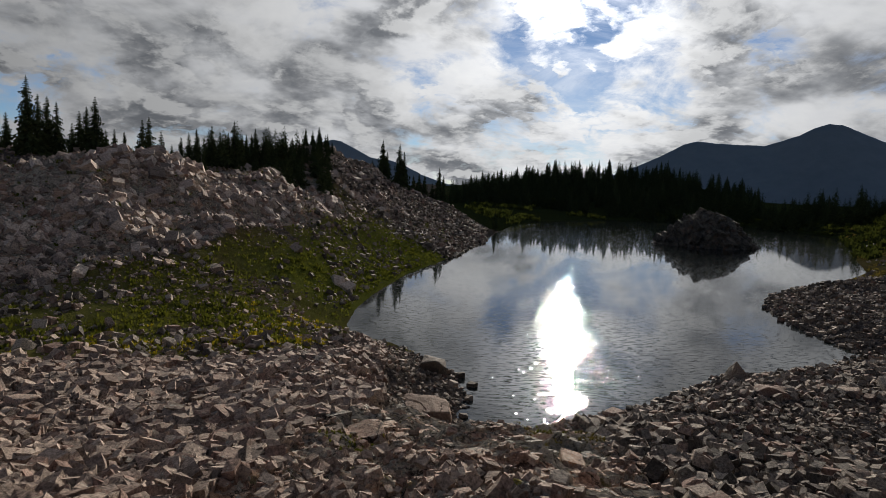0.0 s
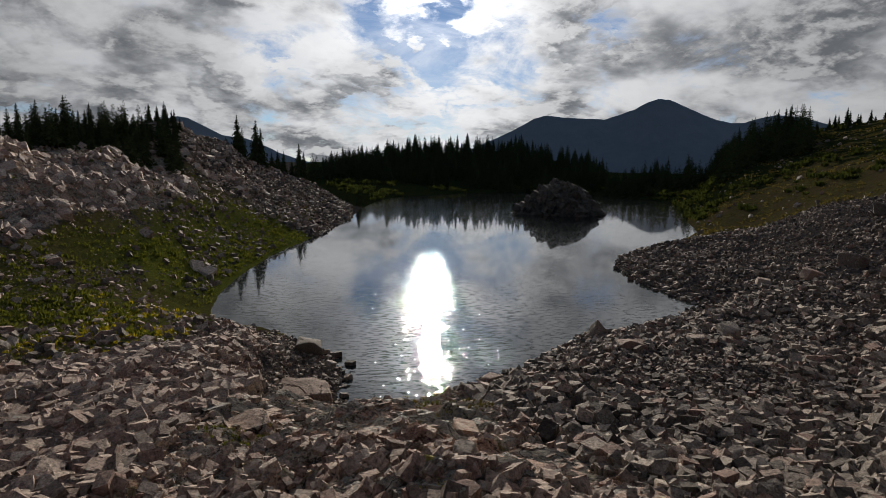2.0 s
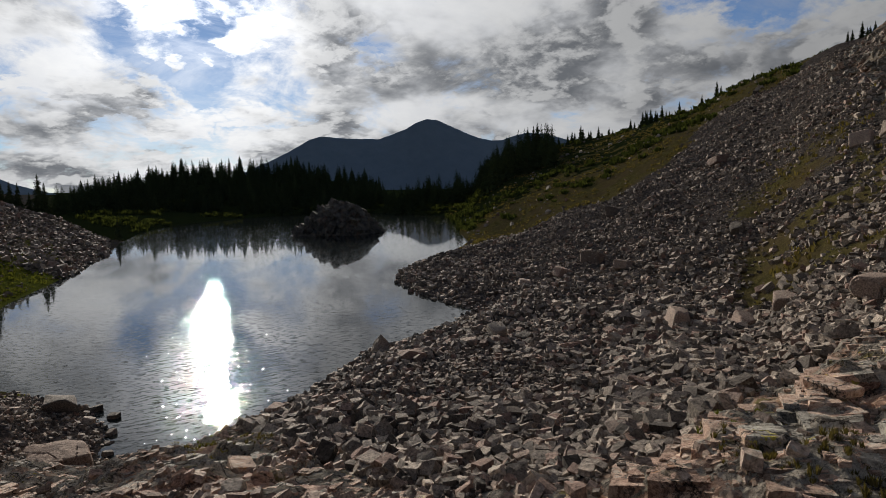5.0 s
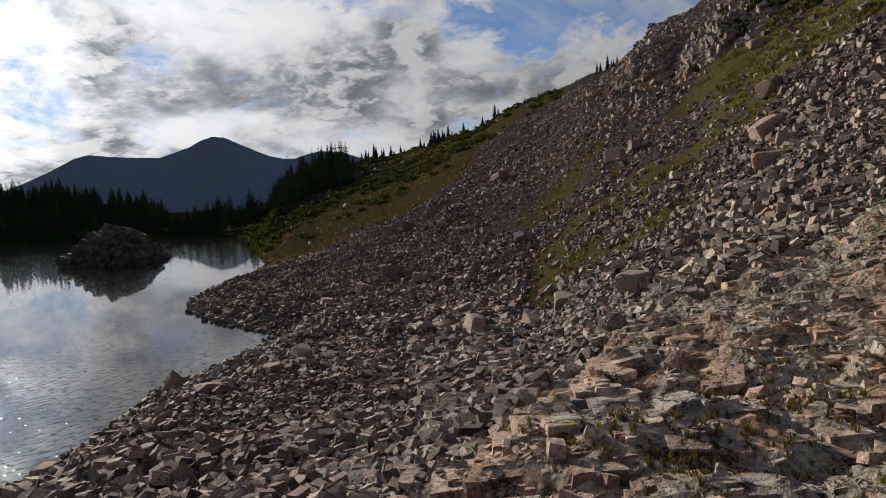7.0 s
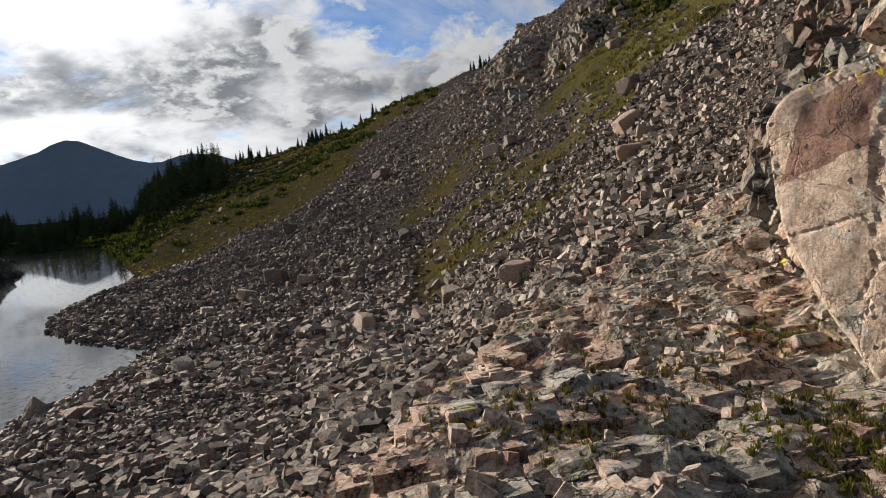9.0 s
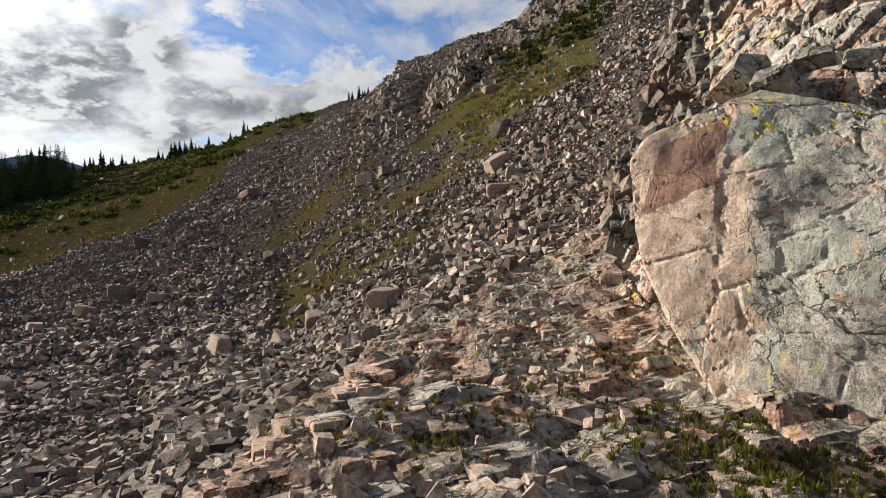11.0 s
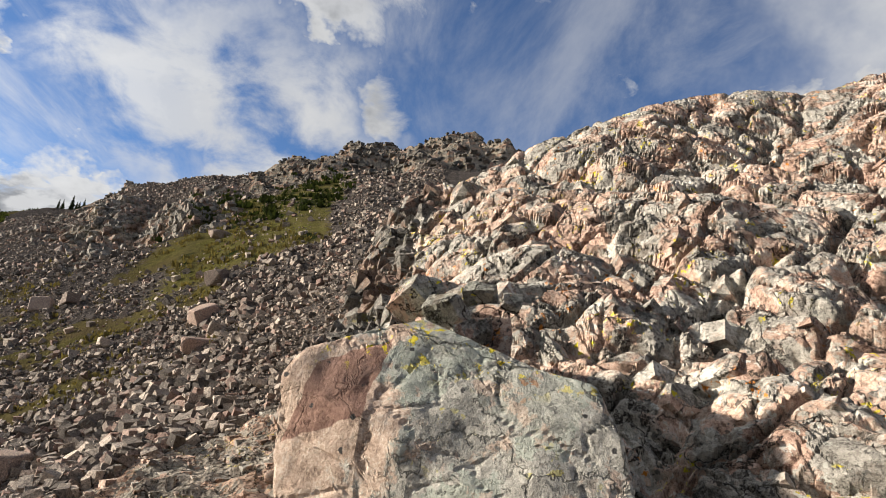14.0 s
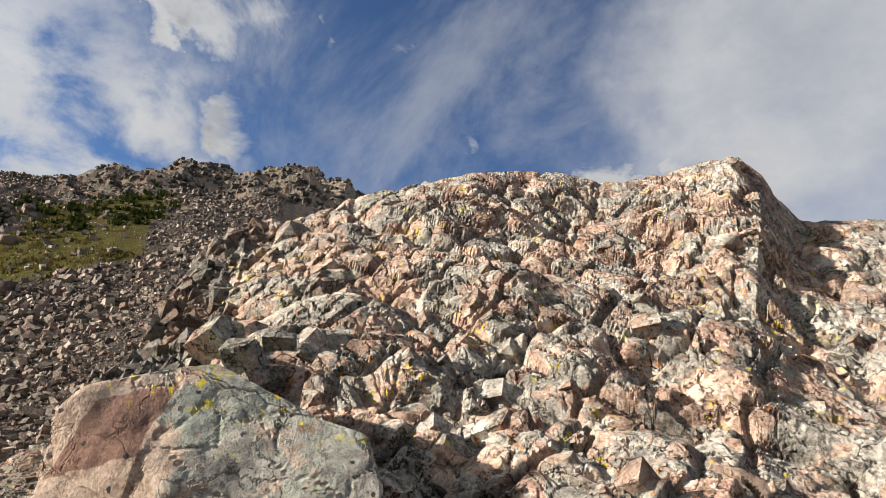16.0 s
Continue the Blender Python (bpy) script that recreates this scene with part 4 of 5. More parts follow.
strewn("hillside_stones", 46000, -46, 4, 21, 108, 0.07, 0.55, 160, TALUS, "scattered pale stones on the grassy hillside")
x, y, rng = strew(18000, -40, -1, 24, 66, 180, 1.0)
mask = smooth(fbm(x, y, None, 6.0, 3, 0.5, 181), -0.3, 0.1) * (lake_distance(x, y) > 2.0) * (1 - 0.7 * zones(x, y)[1])
mask = rng.uniform(0, 1, len(x)) < mask
x, y = x[mask], y[mask]
scatter("grit", WARM, x, y, 0.06 * (0.34 / 0.06) ** (rng.uniform(0, 1, len(x)) ** 2.5), 182, "small brown stones littering the hillside")
strewn("shelf_stones", 5000, 58, 90, 26, 70, 0.10, 0.6, 165, TALUS, "scattered stones on thin turf")
strewn("slope_stones", 1200, 32, 64, 70, 150, 0.2, 0.9, 170, TALUS, "scattered stones on the grassy slope")


# ---- the great outcrop ----
CREST = np.array([(84, 2, 15), (88, 4, 16), (89.5, 10, 20), (91, 14.5, 22), (94, 17.7, 22), (98, 19.5, 21.5), (101.6, 22.2, 21.5), (104.6, 23.4, 21.5), (108.8, 25, 22), (116, 27, 23),
                  (123, 27.5, 24), (127.4, 26.7, 24), (131.8, 28.0, 25), (136.8, 29.1, 25), (139.4, 27.4, 25)], float)
CREST2 = np.array([(142.2, 23.7, 27), (148, 23.5, 28), (170, 22, 28)], float)


def make_outcrop():
    c = np.concatenate([CREST, CREST2])
    az = np.concatenate([np.linspace(86.5, 93, 110, endpoint=False), np.linspace(93, 142, 430, endpoint=False), np.linspace(142, 168, 100)])
    el1, dd = np.interp(az, c[:, 0], c[:, 1]), np.interp(az, c[:, 0], c[:, 2])
    d0 = np.interp(az, [86, 90, 100, 116, 125, 140, 170], [11.0, 10.2, 7.8, 6.6, 6.2, 6.0, 6.0])
    t = np.linspace(0, 1, 370)[:, None] ** 1.2
    r = d0 + (dd - d0) * t ** 1.8
    el0 = np.degrees(np.arctan2(5.2 - 8, d0))
    calm = np.interp(az, [86, 88, 90, 93, 100, 110, 120, 135, 170], [3, 5, 11.5, 16.5, 20.8, 25, 26.6, 25.8, 23.4])
    top = calm + (el1 - calm) * smooth(t, 0.45, 1.0)
    el = el0 + (top - el0) * t ** 0.6
    z = 8 + r * np.tan(np.radians(el))
    a = np.radians(az)[None] + 0 * t
    x, y = np.sin(a) * r, np.cos(a) * r
    # outward: back towards the ledge and up
    nx, ny, nz = -np.sin(a) * 0.75, -np.cos(a) * 0.75, 0.66
    lift = fbm(x, y, z, 4.0, 3, 0.5, 61) * 0.45
    across, rise = Vector((-0.42, -0.91, 0.0)).normalized(), Vector((0.72, -0.34, 0.60)).normalized()
    out = across.cross(rise).normalized()
    dip, over = across * 0.84 - rise * 0.54, across * 0.54 + rise * 0.84
    l, m, n = (x * q.x + y * q.y + z * q.z for q in (dip, over, out))
    bend = fbm(x, y, z, 2.5, 3, 0.5, 62) * 0.9
    m = m + bend
    for size, amp, seed, long in ((3.0, 0.26, 71, 1.6), (1.2, 0.26, 72, 2.0), (0.50, 0.24, 73, 2.0)):
        b, gap = fracture(l / long, m, n, size, seed, (0.25, 0.0), 1.0)
        lift = lift + b * amp - size * 0.07 * (1 - smooth(gap, 0, 0.10))
    # beds: stepped ledges that run down with the dip, and cracks across them
    for q, space, step, seed in ((m, 0.75, 0.20, 74), (l + 0.4 * bend, 1.9, 0.14, 75), (m * 0.8 + l * 0.2, 0.33, 0.07, 76)):
        r2 = q / space + fbm(x, y, z, 1.2, 3, 0.5, seed) * 0.5
        k = np.floor(r2).astype(np.int64)
        part_of = np.floor((l if q is not l else m) / (space * 2.6) + lattice(k, k, k, seed) * 5).astype(np.int64)
        f = r2 - k
        open_crack = (1 - smooth(np.minimum(f, 1 - f), 0.0, 0.08)) * (lattice(k, part_of, k, seed + 9) > 0.35)
        lift = lift + (lattice(k, part_of, part_of * 0, seed + 5) - 0.5) * step - 0.11 * space * open_crack
    lift = lift + fbm(x, y, z, 0.5, 2, 0.5, 64) * 0.06
    fade = 1 - 0.6 * smooth(t, 0.93, 1.0)
    x, y, z = x + nx * lift * fade, y + ny * lift * fade, z + nz * lift * fade
    # its back falls away behind the crest
    tb = np.linspace(0.1, 1, 14)[:, None]
    xb, yb = x[-1] * (1 + 0.7 * tb), y[-1] * (1 + 0.7 * tb)
    zb = z[-1] - 1.5 * tb - 14 * tb ** 2 + fbm(xb, yb, None, 2.0, 3, 0.5, 66) * 0.5
    v = np.concatenate([np.stack([x, y, z], -1), np.stack([xb, yb, zb], -1)])
    ob = grid_object("rock_outcrop", v[:, ::-1], len(v), len(az), CLIFF)
    tagged(ob, "fractured gneiss outcrop with yellow and orange lichen", "rock outcrop", kind="structure")
    rng = np.random.default_rng(81)
    n = 900
    i = (rng.uniform(0, 1, n) * (len(t) - 8)).astype(int) + 2
    j = rng.integers(2, len(az) - 2, n)
    bx, by, bz = x[i, j], y[i, j], z[i, j]
    ok = fbm(bx, by, bz, 2.2, 2, 0.5, 82) > -0.12
    i, bx, by, bz = i[ok], bx[ok], by[ok], bz[ok]
    size = 0.10 * (0.95 / 0.10) ** (rng.uniform(0, 1, len(bx)) ** 2.0) * (0.8 + 0.6 * i / len(t))
    out = np.hypot(bx, by)
    bx, by, bz = bx + bx / out * size * 0.20, by + by / out * size * 0.20, bz - size * 0.16
    near = np.zeros(len(bx), bool)
    near[np.argsort(np.sqrt(bx ** 2 + by ** 2 + (bz - 8) ** 2) / size)[:280]] = True
    scatter("jointed_rock", CLIFF, bx, by, size, 83, "jointed gneiss blocks standing out of the outcrop", 0.5, 0.11, bz, pose(0, 0, 0, 32, 28, 30), ROUGH, ob, near, "block", "bedrock")
    # the steep flank: upright splinters, their shade put into a dimmed rock colour
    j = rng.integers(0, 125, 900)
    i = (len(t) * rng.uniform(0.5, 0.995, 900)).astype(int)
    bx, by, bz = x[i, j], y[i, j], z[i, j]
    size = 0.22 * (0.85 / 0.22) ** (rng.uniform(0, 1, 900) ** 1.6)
    scatter("splintered_flank", FLANK, bx, by, size, 85, "steep dark splintered rock on the outcrop's flank, its shade put into the colour", 0.7, 0.3, bz, pose(0, 0, 0, 15, 65, 25), ROUGH, category="bedrock")
    return ob


make_outcrop()


def hull_rock(name, pts, mat, seed, cuts=4, rough=0.06, label="", bevel=0.06, crack=0.0, joints=1.0):
    """A big block: the hull of its corners, rounded, cut fine and roughened."""
    bm = bmesh.new()
    for p in pts:
        bm.verts.new(p)
    res = bmesh.ops.convex_hull(bm, input=bm.verts)
    bmesh.ops.delete(bm, geom=[v for v in res["geom_interior"] if isinstance(v, bmesh.types.BMVert)], context="VERTS")
    bmesh.ops.dissolve_limit(bm, angle_limit=radians(4), verts=bm.verts, edges=bm.edges)
    bmesh.ops.bevel(bm, geom=list(bm.edges), offset=bevel, segments=2, affect="EDGES", profile=0.6)
    bmesh.ops.triangulate(bm, faces=bm.faces)
    longest = max(e.calc_length() for e in bm.edges)
    goal = longest / 2 ** cuts
    for _ in range(cuts + 2):
        es = [e for e in bm.edges if e.calc_length() > goal]
        if not es:
            break
        bmesh.ops.subdivide_edges(bm, edges=es, cuts=1, use_grid_fill=False)
        bmesh.ops.triangulate(bm, faces=[f for f in bm.faces if len(f.verts) > 3])
    bm.normal_update()
    co = np.array([v.co[:] for v in bm.verts])
    no = np.array([v.normal[:] for v in bm.verts])
    x, y, z = co.T
    lift = fbm(x, y, z, rough * 12, 4, 0.5, seed) * rough * 1.4
    b, gap = fracture(x, y, z, joints, seed + 3, (1.1, 0.6), 0.8)
    lift = lift + b * rough * 0.6 - crack * (1 - smooth(gap, 0, 0.05))
    co = co + no * lift[:, None]
    for v, c in zip(bm.verts, co):
        v.co = c
    me = bpy.data.meshes.new(name)
    bm.to_mesh(me)
    bm.free()
    me.materials.append(mat)
    ob = new(name, me)
    return tagged(ob, label, "boulder")


# the great boulder beside the ledge
front = [(6.9, 0.54, 8.19), (7.0, 0.37, 8.42), (6.85, 0.52, 7.75), (6.75, 0.42, 7.2), (6.6, 0.1, 6.5), (6.25, -0.4, 5.7), (5.25, -2.5, 5.6), (5.4, -2.58, 6.95), (6.05, -2.45, 8.04),
         (6.4, -2.3, 8.43), (6.8, -1.45, 8.66), (7.25, -0.74, 8.95), (7.1, -0.45, 8.85), (5.95, -1.3, 7.1)]
hull_rock("boulder", front + [(x + 1.6, y - 0.3, z - 0.1) for x, y, z in front], BOULDER, 301, 6, 0.05,
          "huge pale green-grey boulder with a red-brown patch", 0.03, 0.018, 0.9)
# the flat boulder on the lake shore, the dark ones by the water
hull_rock("boulder", [(-3.2, 19.8, 0.15), (-3.3, 20.2, 0.28), (-1.6, 19.7, 0.52), (-0.2, 19.7, 0.58), (0.45, 19.9, 0.50), (0.5, 19.9, -0.1), (0.3, 21.0, 0.52), (-1.0, 21.2, 0.66), (-2.4, 21.0, 0.40),
                      (-2.4, 21.1, 0.0), (0.4, 21.2, -0.1), (-1.0, 19.5, 0.1)], TAN, 311, 5, 0.13, "flat tan boulder on the lake shore", 0.06, 0.03)
hull_rock("boulder", [(-0.9, 25.0, 0), (-0.7, 24.7, 0.7), (-0.1, 24.6, 0.85), (0.35, 24.8, 0.5), (0.4, 24.9, 0), (0.3, 25.8, 0.6), (-0.6, 25.9, 0.75), (-0.8, 25.8, 0)], TALUS, 313, 3, 0.05,
          "dark rounded boulder at the water's edge", 0.06)
hull_rock("boulder", [(12.1, 25.6, 0.0), (12.2, 25.7, 0.5), (12.45, 25.8, 1.05), (12.8, 25.6, 0.6), (13.1, 25.6, 0.1), (12.9, 26.3, 0.5), (12.3, 26.3, 0.6), (12.1, 26.4, 0.0), (13.1, 26.4, 0.0)], TALUS, 315, 3, 0.05,
          "pointed dark boulder on the stony shore", 0.05)
hull_rock("boulder", [(9.4, 18.4, 0.8), (9.5, 18.6, 2.0), (9.9, 18.4, 2.3), (10.5, 18.3, 2.1), (10.8, 18.2, 1.5), (10.7, 19.1, 2.1), (9.9, 19.2, 2.1), (9.6, 19.0, 0.9), (10.7, 18.1, 0.8)], WARM, 317, 3, 0.05,
          "square dark boulder among the talus", 0.06)


def meet(az, el):
    """Where a line of sight from the ledge meets the land."""
    d = np.geomspace(2.5, 150, 900)
    a = radians(az)
    x, y = math.sin(a) * d, math.cos(a) * d
    over = 8 + d * math.tan(radians(el)) - land_height(x, y)
    k = int(np.argmax(over < 0))
    return x[k], y[k], d[k]


def lone_stones():
    """Larger stones that stand out among the talus and on the ledge: heading, elevation, breadth in degrees, kind."""
    warm = ((76.7, 3.4, 2.4), (76.9, 0.8, 2.9), (65.0, 1.9, 1.6), (66.9, 2.8, 1.4), (77.1, 6.4, 1.8), (76.3, 10.1, 1.6), (80.0, 4.3, 1.2), (39.1, -9.6, 1.2), (42.4, -8.8, 1.8), (45.0, -7.5, 1.7),
            (47.2, -20.4, 2.3), (57.2, -12.7, 2.2), (47.8, -8.0, 1.7), (60.3, -10.7, 2.2), (66.2, -9.2, 3.0), (43.0, -15.5, 2.0), (52.1, -13.0, 2.5), (78.0, -3.0, 1.5))
    warm2 = ((-34.1, -18.3, 2.0), (-24.3, -19.4, 1.7), (-34.3, -22.5, 2.1), (-25.8, -22.3, 2.3), (-16.1, -20.3, 2.1), (-8.5, -20.0, 2.0), (-18.0, -23.1, 2.3), (-30.3, -19.7, 1.5), (-28.3, -17.2, 1.6),
             (-20.6, -24.8, 1.8), (33.7, -14.9, 1.7), (1.1, -17.3, 0.8))
    dark = ((78.1, 2.3, 1.6), (56.7, -4.8, 1.3), (55.1, 0.8, 1.6), (70.0, 0.0, 1.4), (46.8, -3.4, 1.5), (36.3, -14.2, 1.7), (51.1, -16.0, 1.6), (38.9, -14.6, 1.3), (48.9, -18.1, 1.7), (60.2, -9.3, 1.3), (11.8, -25.9, 2.3),
            (1.4, -18.4, 0.9), (7.1, -21.7, 0.7), (4.2, -22.0, 0.8), (16.1, -19.7, 1.7), (28.7, -15.9, 1.2))
    ledge = ((85.1, -9.2, 2.8), (89.7, -9.0, 4.2), (94.8, -11.6, 3.9), (87.6, -12.0, 1.9), (86.0, -7.6, 2.6), (88.2, -15.9, 2.8), (95.2, -16.8, 2.6), (89.8, -6.0, 1.8), (83.7, -13.8, 2.9), (76.0, -13.6, 3.5),
             (67.8, -19.7, 3.4), (68.3, -22.9, 3.8), (79.8, -22.3, 4.2), (-6.4, -23.0, 4.0), (12.7, -24.0, 3.4), (58, -22, 4.0), (63, -17, 4.0), (72, -17.5, 4.5), (-20.0, -8.4, 1.8), (-23.5, -7.9, 1.2))
    rng = np.random.default_rng(77)
    for kind, mat, label, shapes, sink in ((warm + warm2, WARM, "large tan and pinkish stone lying on the talus", ROUGH, 0.22), (dark, TALUS, "large dark grey stone lying on the talus", ROUGH, 0.22),
                                           (ledge, LEDGE, "flat lichened slab resting on the bedrock ledge", SLABS, 0.5)):
        for az, el, deg in kind:
            x, y, d = meet(az, el)
            size = max(0.2, d * math.tan(radians(deg)) * 1.12)
            v, f = shapes[int(rng.integers(0, len(shapes)))]
            bm = bmesh.new()
            vs = [bm.verts.new(c * size) for c in v]
            for t3 in f:
                bm.faces.new([vs[i] for i in t3])
            bmesh.ops.dissolve_limit(bm, angle_limit=radians(6), verts=bm.verts, edges=bm.edges)
            bmesh.ops.bevel(bm, geom=list(bm.edges), offset=size * 0.03, segments=1, affect="EDGES")
            me = bpy.data.meshes.new("stone")
            bm.to_mesh(me)
            bm.free()
            me.materials.append(mat)
            ob = new("stone", me)
            tall = 0.5 * (v[:, 2].max() - v[:, 2].min()) * size
            ob.matrix_basis = pose(x, y, height_at(x, y) + tall * (1 - 2 * sink), rng.normal(0, 10), rng.normal(0, 10), rng.uniform(0, 360))
            tagged(ob, label, "stone", "large stones")


lone_stones()


def shallow_stones():
    """Small dark stones that break the water's surface at the lake's near end."""
    rng = np.random.default_rng(79)
    for x, y, size in ((0.95, 20.9, 0.34), (1.25, 20.3, 0.26), (1.6, 21.0, 0.22), (1.9, 20.2, 0.30), (2.3, 19.9, 0.20), (2.1, 21.3, 0.16), (2.75, 19.8, 0.24), (1.2, 22.6, 0.30), (1.35, 24.2, 0.42), (0.9, 25.3, 0.5),
                       (3.3, 20.3, 0.18), (1.0, 21.8, 0.2), (4.1, 20.7, 0.2), (1.5, 19.9, 0.28)):
        v, f = ROUGH[int(rng.integers(0, len(ROUGH)))]
        me = bpy.data.meshes.new("stone")
        fill(me, v * size, f)
        me.materials.append(TALUS)
        ob = new("stone", me)
        ob.matrix_basis = pose(x, y, min(size * 0.12, height_at(x, y) + size * 0.45), rng.normal(0, 10), rng.normal(0, 10), rng.uniform(0, 360))
        tagged(ob, "small dark wet stone standing in shallow lake water", "stone", "stones in the shallows")


shallow_stones()
# lichened rocks that crown the great boulder
CROWN = ((8.91, -0.76, 9.39, 0.82), (8.40, -1.11, 9.20, 0.64), (8.61, -1.53, 9.47, 0.62), (8.26, -1.86, 9.40, 0.38), (8.09, -1.37, 8.86, 0.79))
hull_rock("boulder", [(x + dx, y + dy, zz) for x, y, z, s in CROWN for dx, dy, zz in ((0.05, 0, z - 0.12 * s), (2.0, -0.2, z - 0.25), (-0.3, 0, z - 0.7), (0.2, 0, 5.8))], CLIFF, 361, 6, 0.07,
          "low mottled rock shelf joining the great boulder to the outcrop", 0.03, 0.03, 0.6)
for k, (x, y, z, s) in enumerate(CROWN):
    tilt = pose(0, 0, 0, 32 + 9 * (k % 3), 24 - 11 * (k % 4), 25 + 20 * (k % 5)).to_3x3()
    hull_rock("boulder", [tuple(np.array((x, y, z)) + np.array(tilt @ Vector(c)) * s * 0.82) for c in ROUGH[k][0]], LICHEN, 340 + k, 3, 0.05, "angular rock with yellow lichen wedged on the great boulder", 0.012, 0.02, 0.3)
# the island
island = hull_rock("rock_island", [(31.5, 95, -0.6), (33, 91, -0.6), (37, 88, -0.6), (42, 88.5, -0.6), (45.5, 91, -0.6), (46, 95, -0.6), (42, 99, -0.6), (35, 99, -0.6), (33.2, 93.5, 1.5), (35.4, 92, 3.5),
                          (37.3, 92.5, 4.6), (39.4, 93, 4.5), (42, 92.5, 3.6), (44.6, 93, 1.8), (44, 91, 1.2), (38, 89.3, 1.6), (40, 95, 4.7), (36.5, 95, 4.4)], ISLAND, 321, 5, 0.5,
          "low rocky island of weathered stone, its backlit darkness put into the colour", 0.4, 0.1, 3.0)


def crust(rock, n, s0, s1, seed, mat, turn, sink=0.7):
    """Broken blocks over a great rock."""
    co = np.zeros(len(rock.data.vertices) * 3)
    rock.data.vertices.foreach_get("co", co)
    rng = np.random.default_rng(seed)
    p = co.reshape(-1, 3)[rng.integers(0, len(co) // 3, n)]
    p = p[p[:, 2] > -0.3]
    size = s0 * (s1 / s0) ** (rng.uniform(0, 1, len(p)) ** 1.8)
    ob = scatter("broken_crust", mat, p[:, 0], p[:, 1], size, seed, "", sink, 0.25, p[:, 2], turn)
    del ob["category"], ob["kind"]
    ob.parent = rock


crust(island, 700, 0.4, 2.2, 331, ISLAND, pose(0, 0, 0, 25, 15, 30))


# ---- conifers ----
def spruce(name, height, width, seed, bare=0.1, tiers=None):
    """An Empty with a tapered trunk and a ragged crown of drooping sprays."""
    rng = np.random.default_rng(seed)
    root = new(name)
    bm = bmesh.new()
    bmesh.ops.create_cone(bm, segments=7, radius1=height * 0.022, radius2=height * 0.003, depth=height * 0.98, cap_ends=True)
    bmesh.ops.translate(bm, verts=bm.verts, vec=(0, 0, height * 0.47))
    part("trunk", bm, BARK, root)
    verts, faces = [], []
    tiers = tiers or int(height * 5.6)
    for i in range(tiers):
        f = i / (tiers - 1)
        z = height * (bare + (0.985 - bare) * f)
        reach = width * (1 - f) ** 0.85 * rng.uniform(0.75, 1.1) + 0.10
        n = max(5, int(9 - 4 * f))
        a0 = rng.uniform(0, 7)
        for k in range(n):
            if rng.uniform() < 0.06:
                continue
            a = a0 + 2 * math.pi * k / n + rng.normal(0, 0.25)
            ln = reach * rng.uniform(0.55, 1.15)
            droop = ln * rng.uniform(0.15, 0.55) - 0.10 * ln * (f > 0.8)
            dx, dy = math.cos(a), math.sin(a)
            steps = 3
            for s in range(steps):
                u0, u1 = s / steps, (s + 1.15) / steps
                wd = ln * 0.26 * (1.05 - u0) * rng.uniform(0.7, 1.3) + 0.04
                c0 = np.array([dx * ln * u0, dy * ln * u0, z - droop * u0 ** 1.4])
                c1 = np.array([dx * ln * u1, dy * ln * u1, z - droop * u1 ** 1.4])
                side = np.array([-dy, dx, 0]) * wd
                dip = np.array([0, 0, -wd * rng.uniform(0.5, 1.1)])
                b = len(verts)
                mid = c0 * 0.45 + c1 * 0.55
                verts += [c0, mid + side + dip, c1, mid - side + dip, mid + dip * 2.2]
                faces += [(b, b + 1, b + 2), (b, b + 2, b + 3), (b, b + 4, b + 2)]
    b = len(verts)
    verts += [np.array([0.05, 0, height * 0.93]), np.array([-0.05, 0.03, height * 0.93]), np.array([0, 0, height * 1.02])]
    faces += [(b, b + 1, b + 2)]
    me = bpy.data.meshes.new("crown")
    fill(me, np.array(verts), np.array(faces))
    part("crown", me, NEEDLE, root)
    return root


KINDS = [(6.2, 1.35, 1), (5.4, 1.20, 2), (6.8, 1.65, 3), (4.6, 1.25, 4), (5.8, 1.05, 5), (3.4, 1.2, 6)]
FIRS = [spruce("spruce_tree", h, w, 400 + s, bare=0.04 if s != 5 else 0.2) for h, w, s in KINDS]
for k, ob in enumerate(FIRS):
    tagged(ob, "tall narrow dark green spruce on the mountainside", "tree", "conifers")
used = set()


def plant(az, d, size=1.0, kind=None, label="", group="", rng=np.random.default_rng(7), sink=0.15):
    x, y = math.sin(radians(az)) * d, math.cos(radians(az)) * d
    k = int(rng.integers(0, len(FIRS))) if kind is None else kind
    m = pose(x, y, height_at(x, y) - sink, 0, 0, rng.uniform(0, 360))
    src = FIRS[k]
    if k not in used:
        used.add(k)
        src.matrix_basis = m @ Matrix.Diagonal((size, size, size, 1))
        ob = src
    else:
        ob = copy_thing(src, m)
        ob.scale = (size, size, size)
    tagged(ob, label, group=group)
    return ob


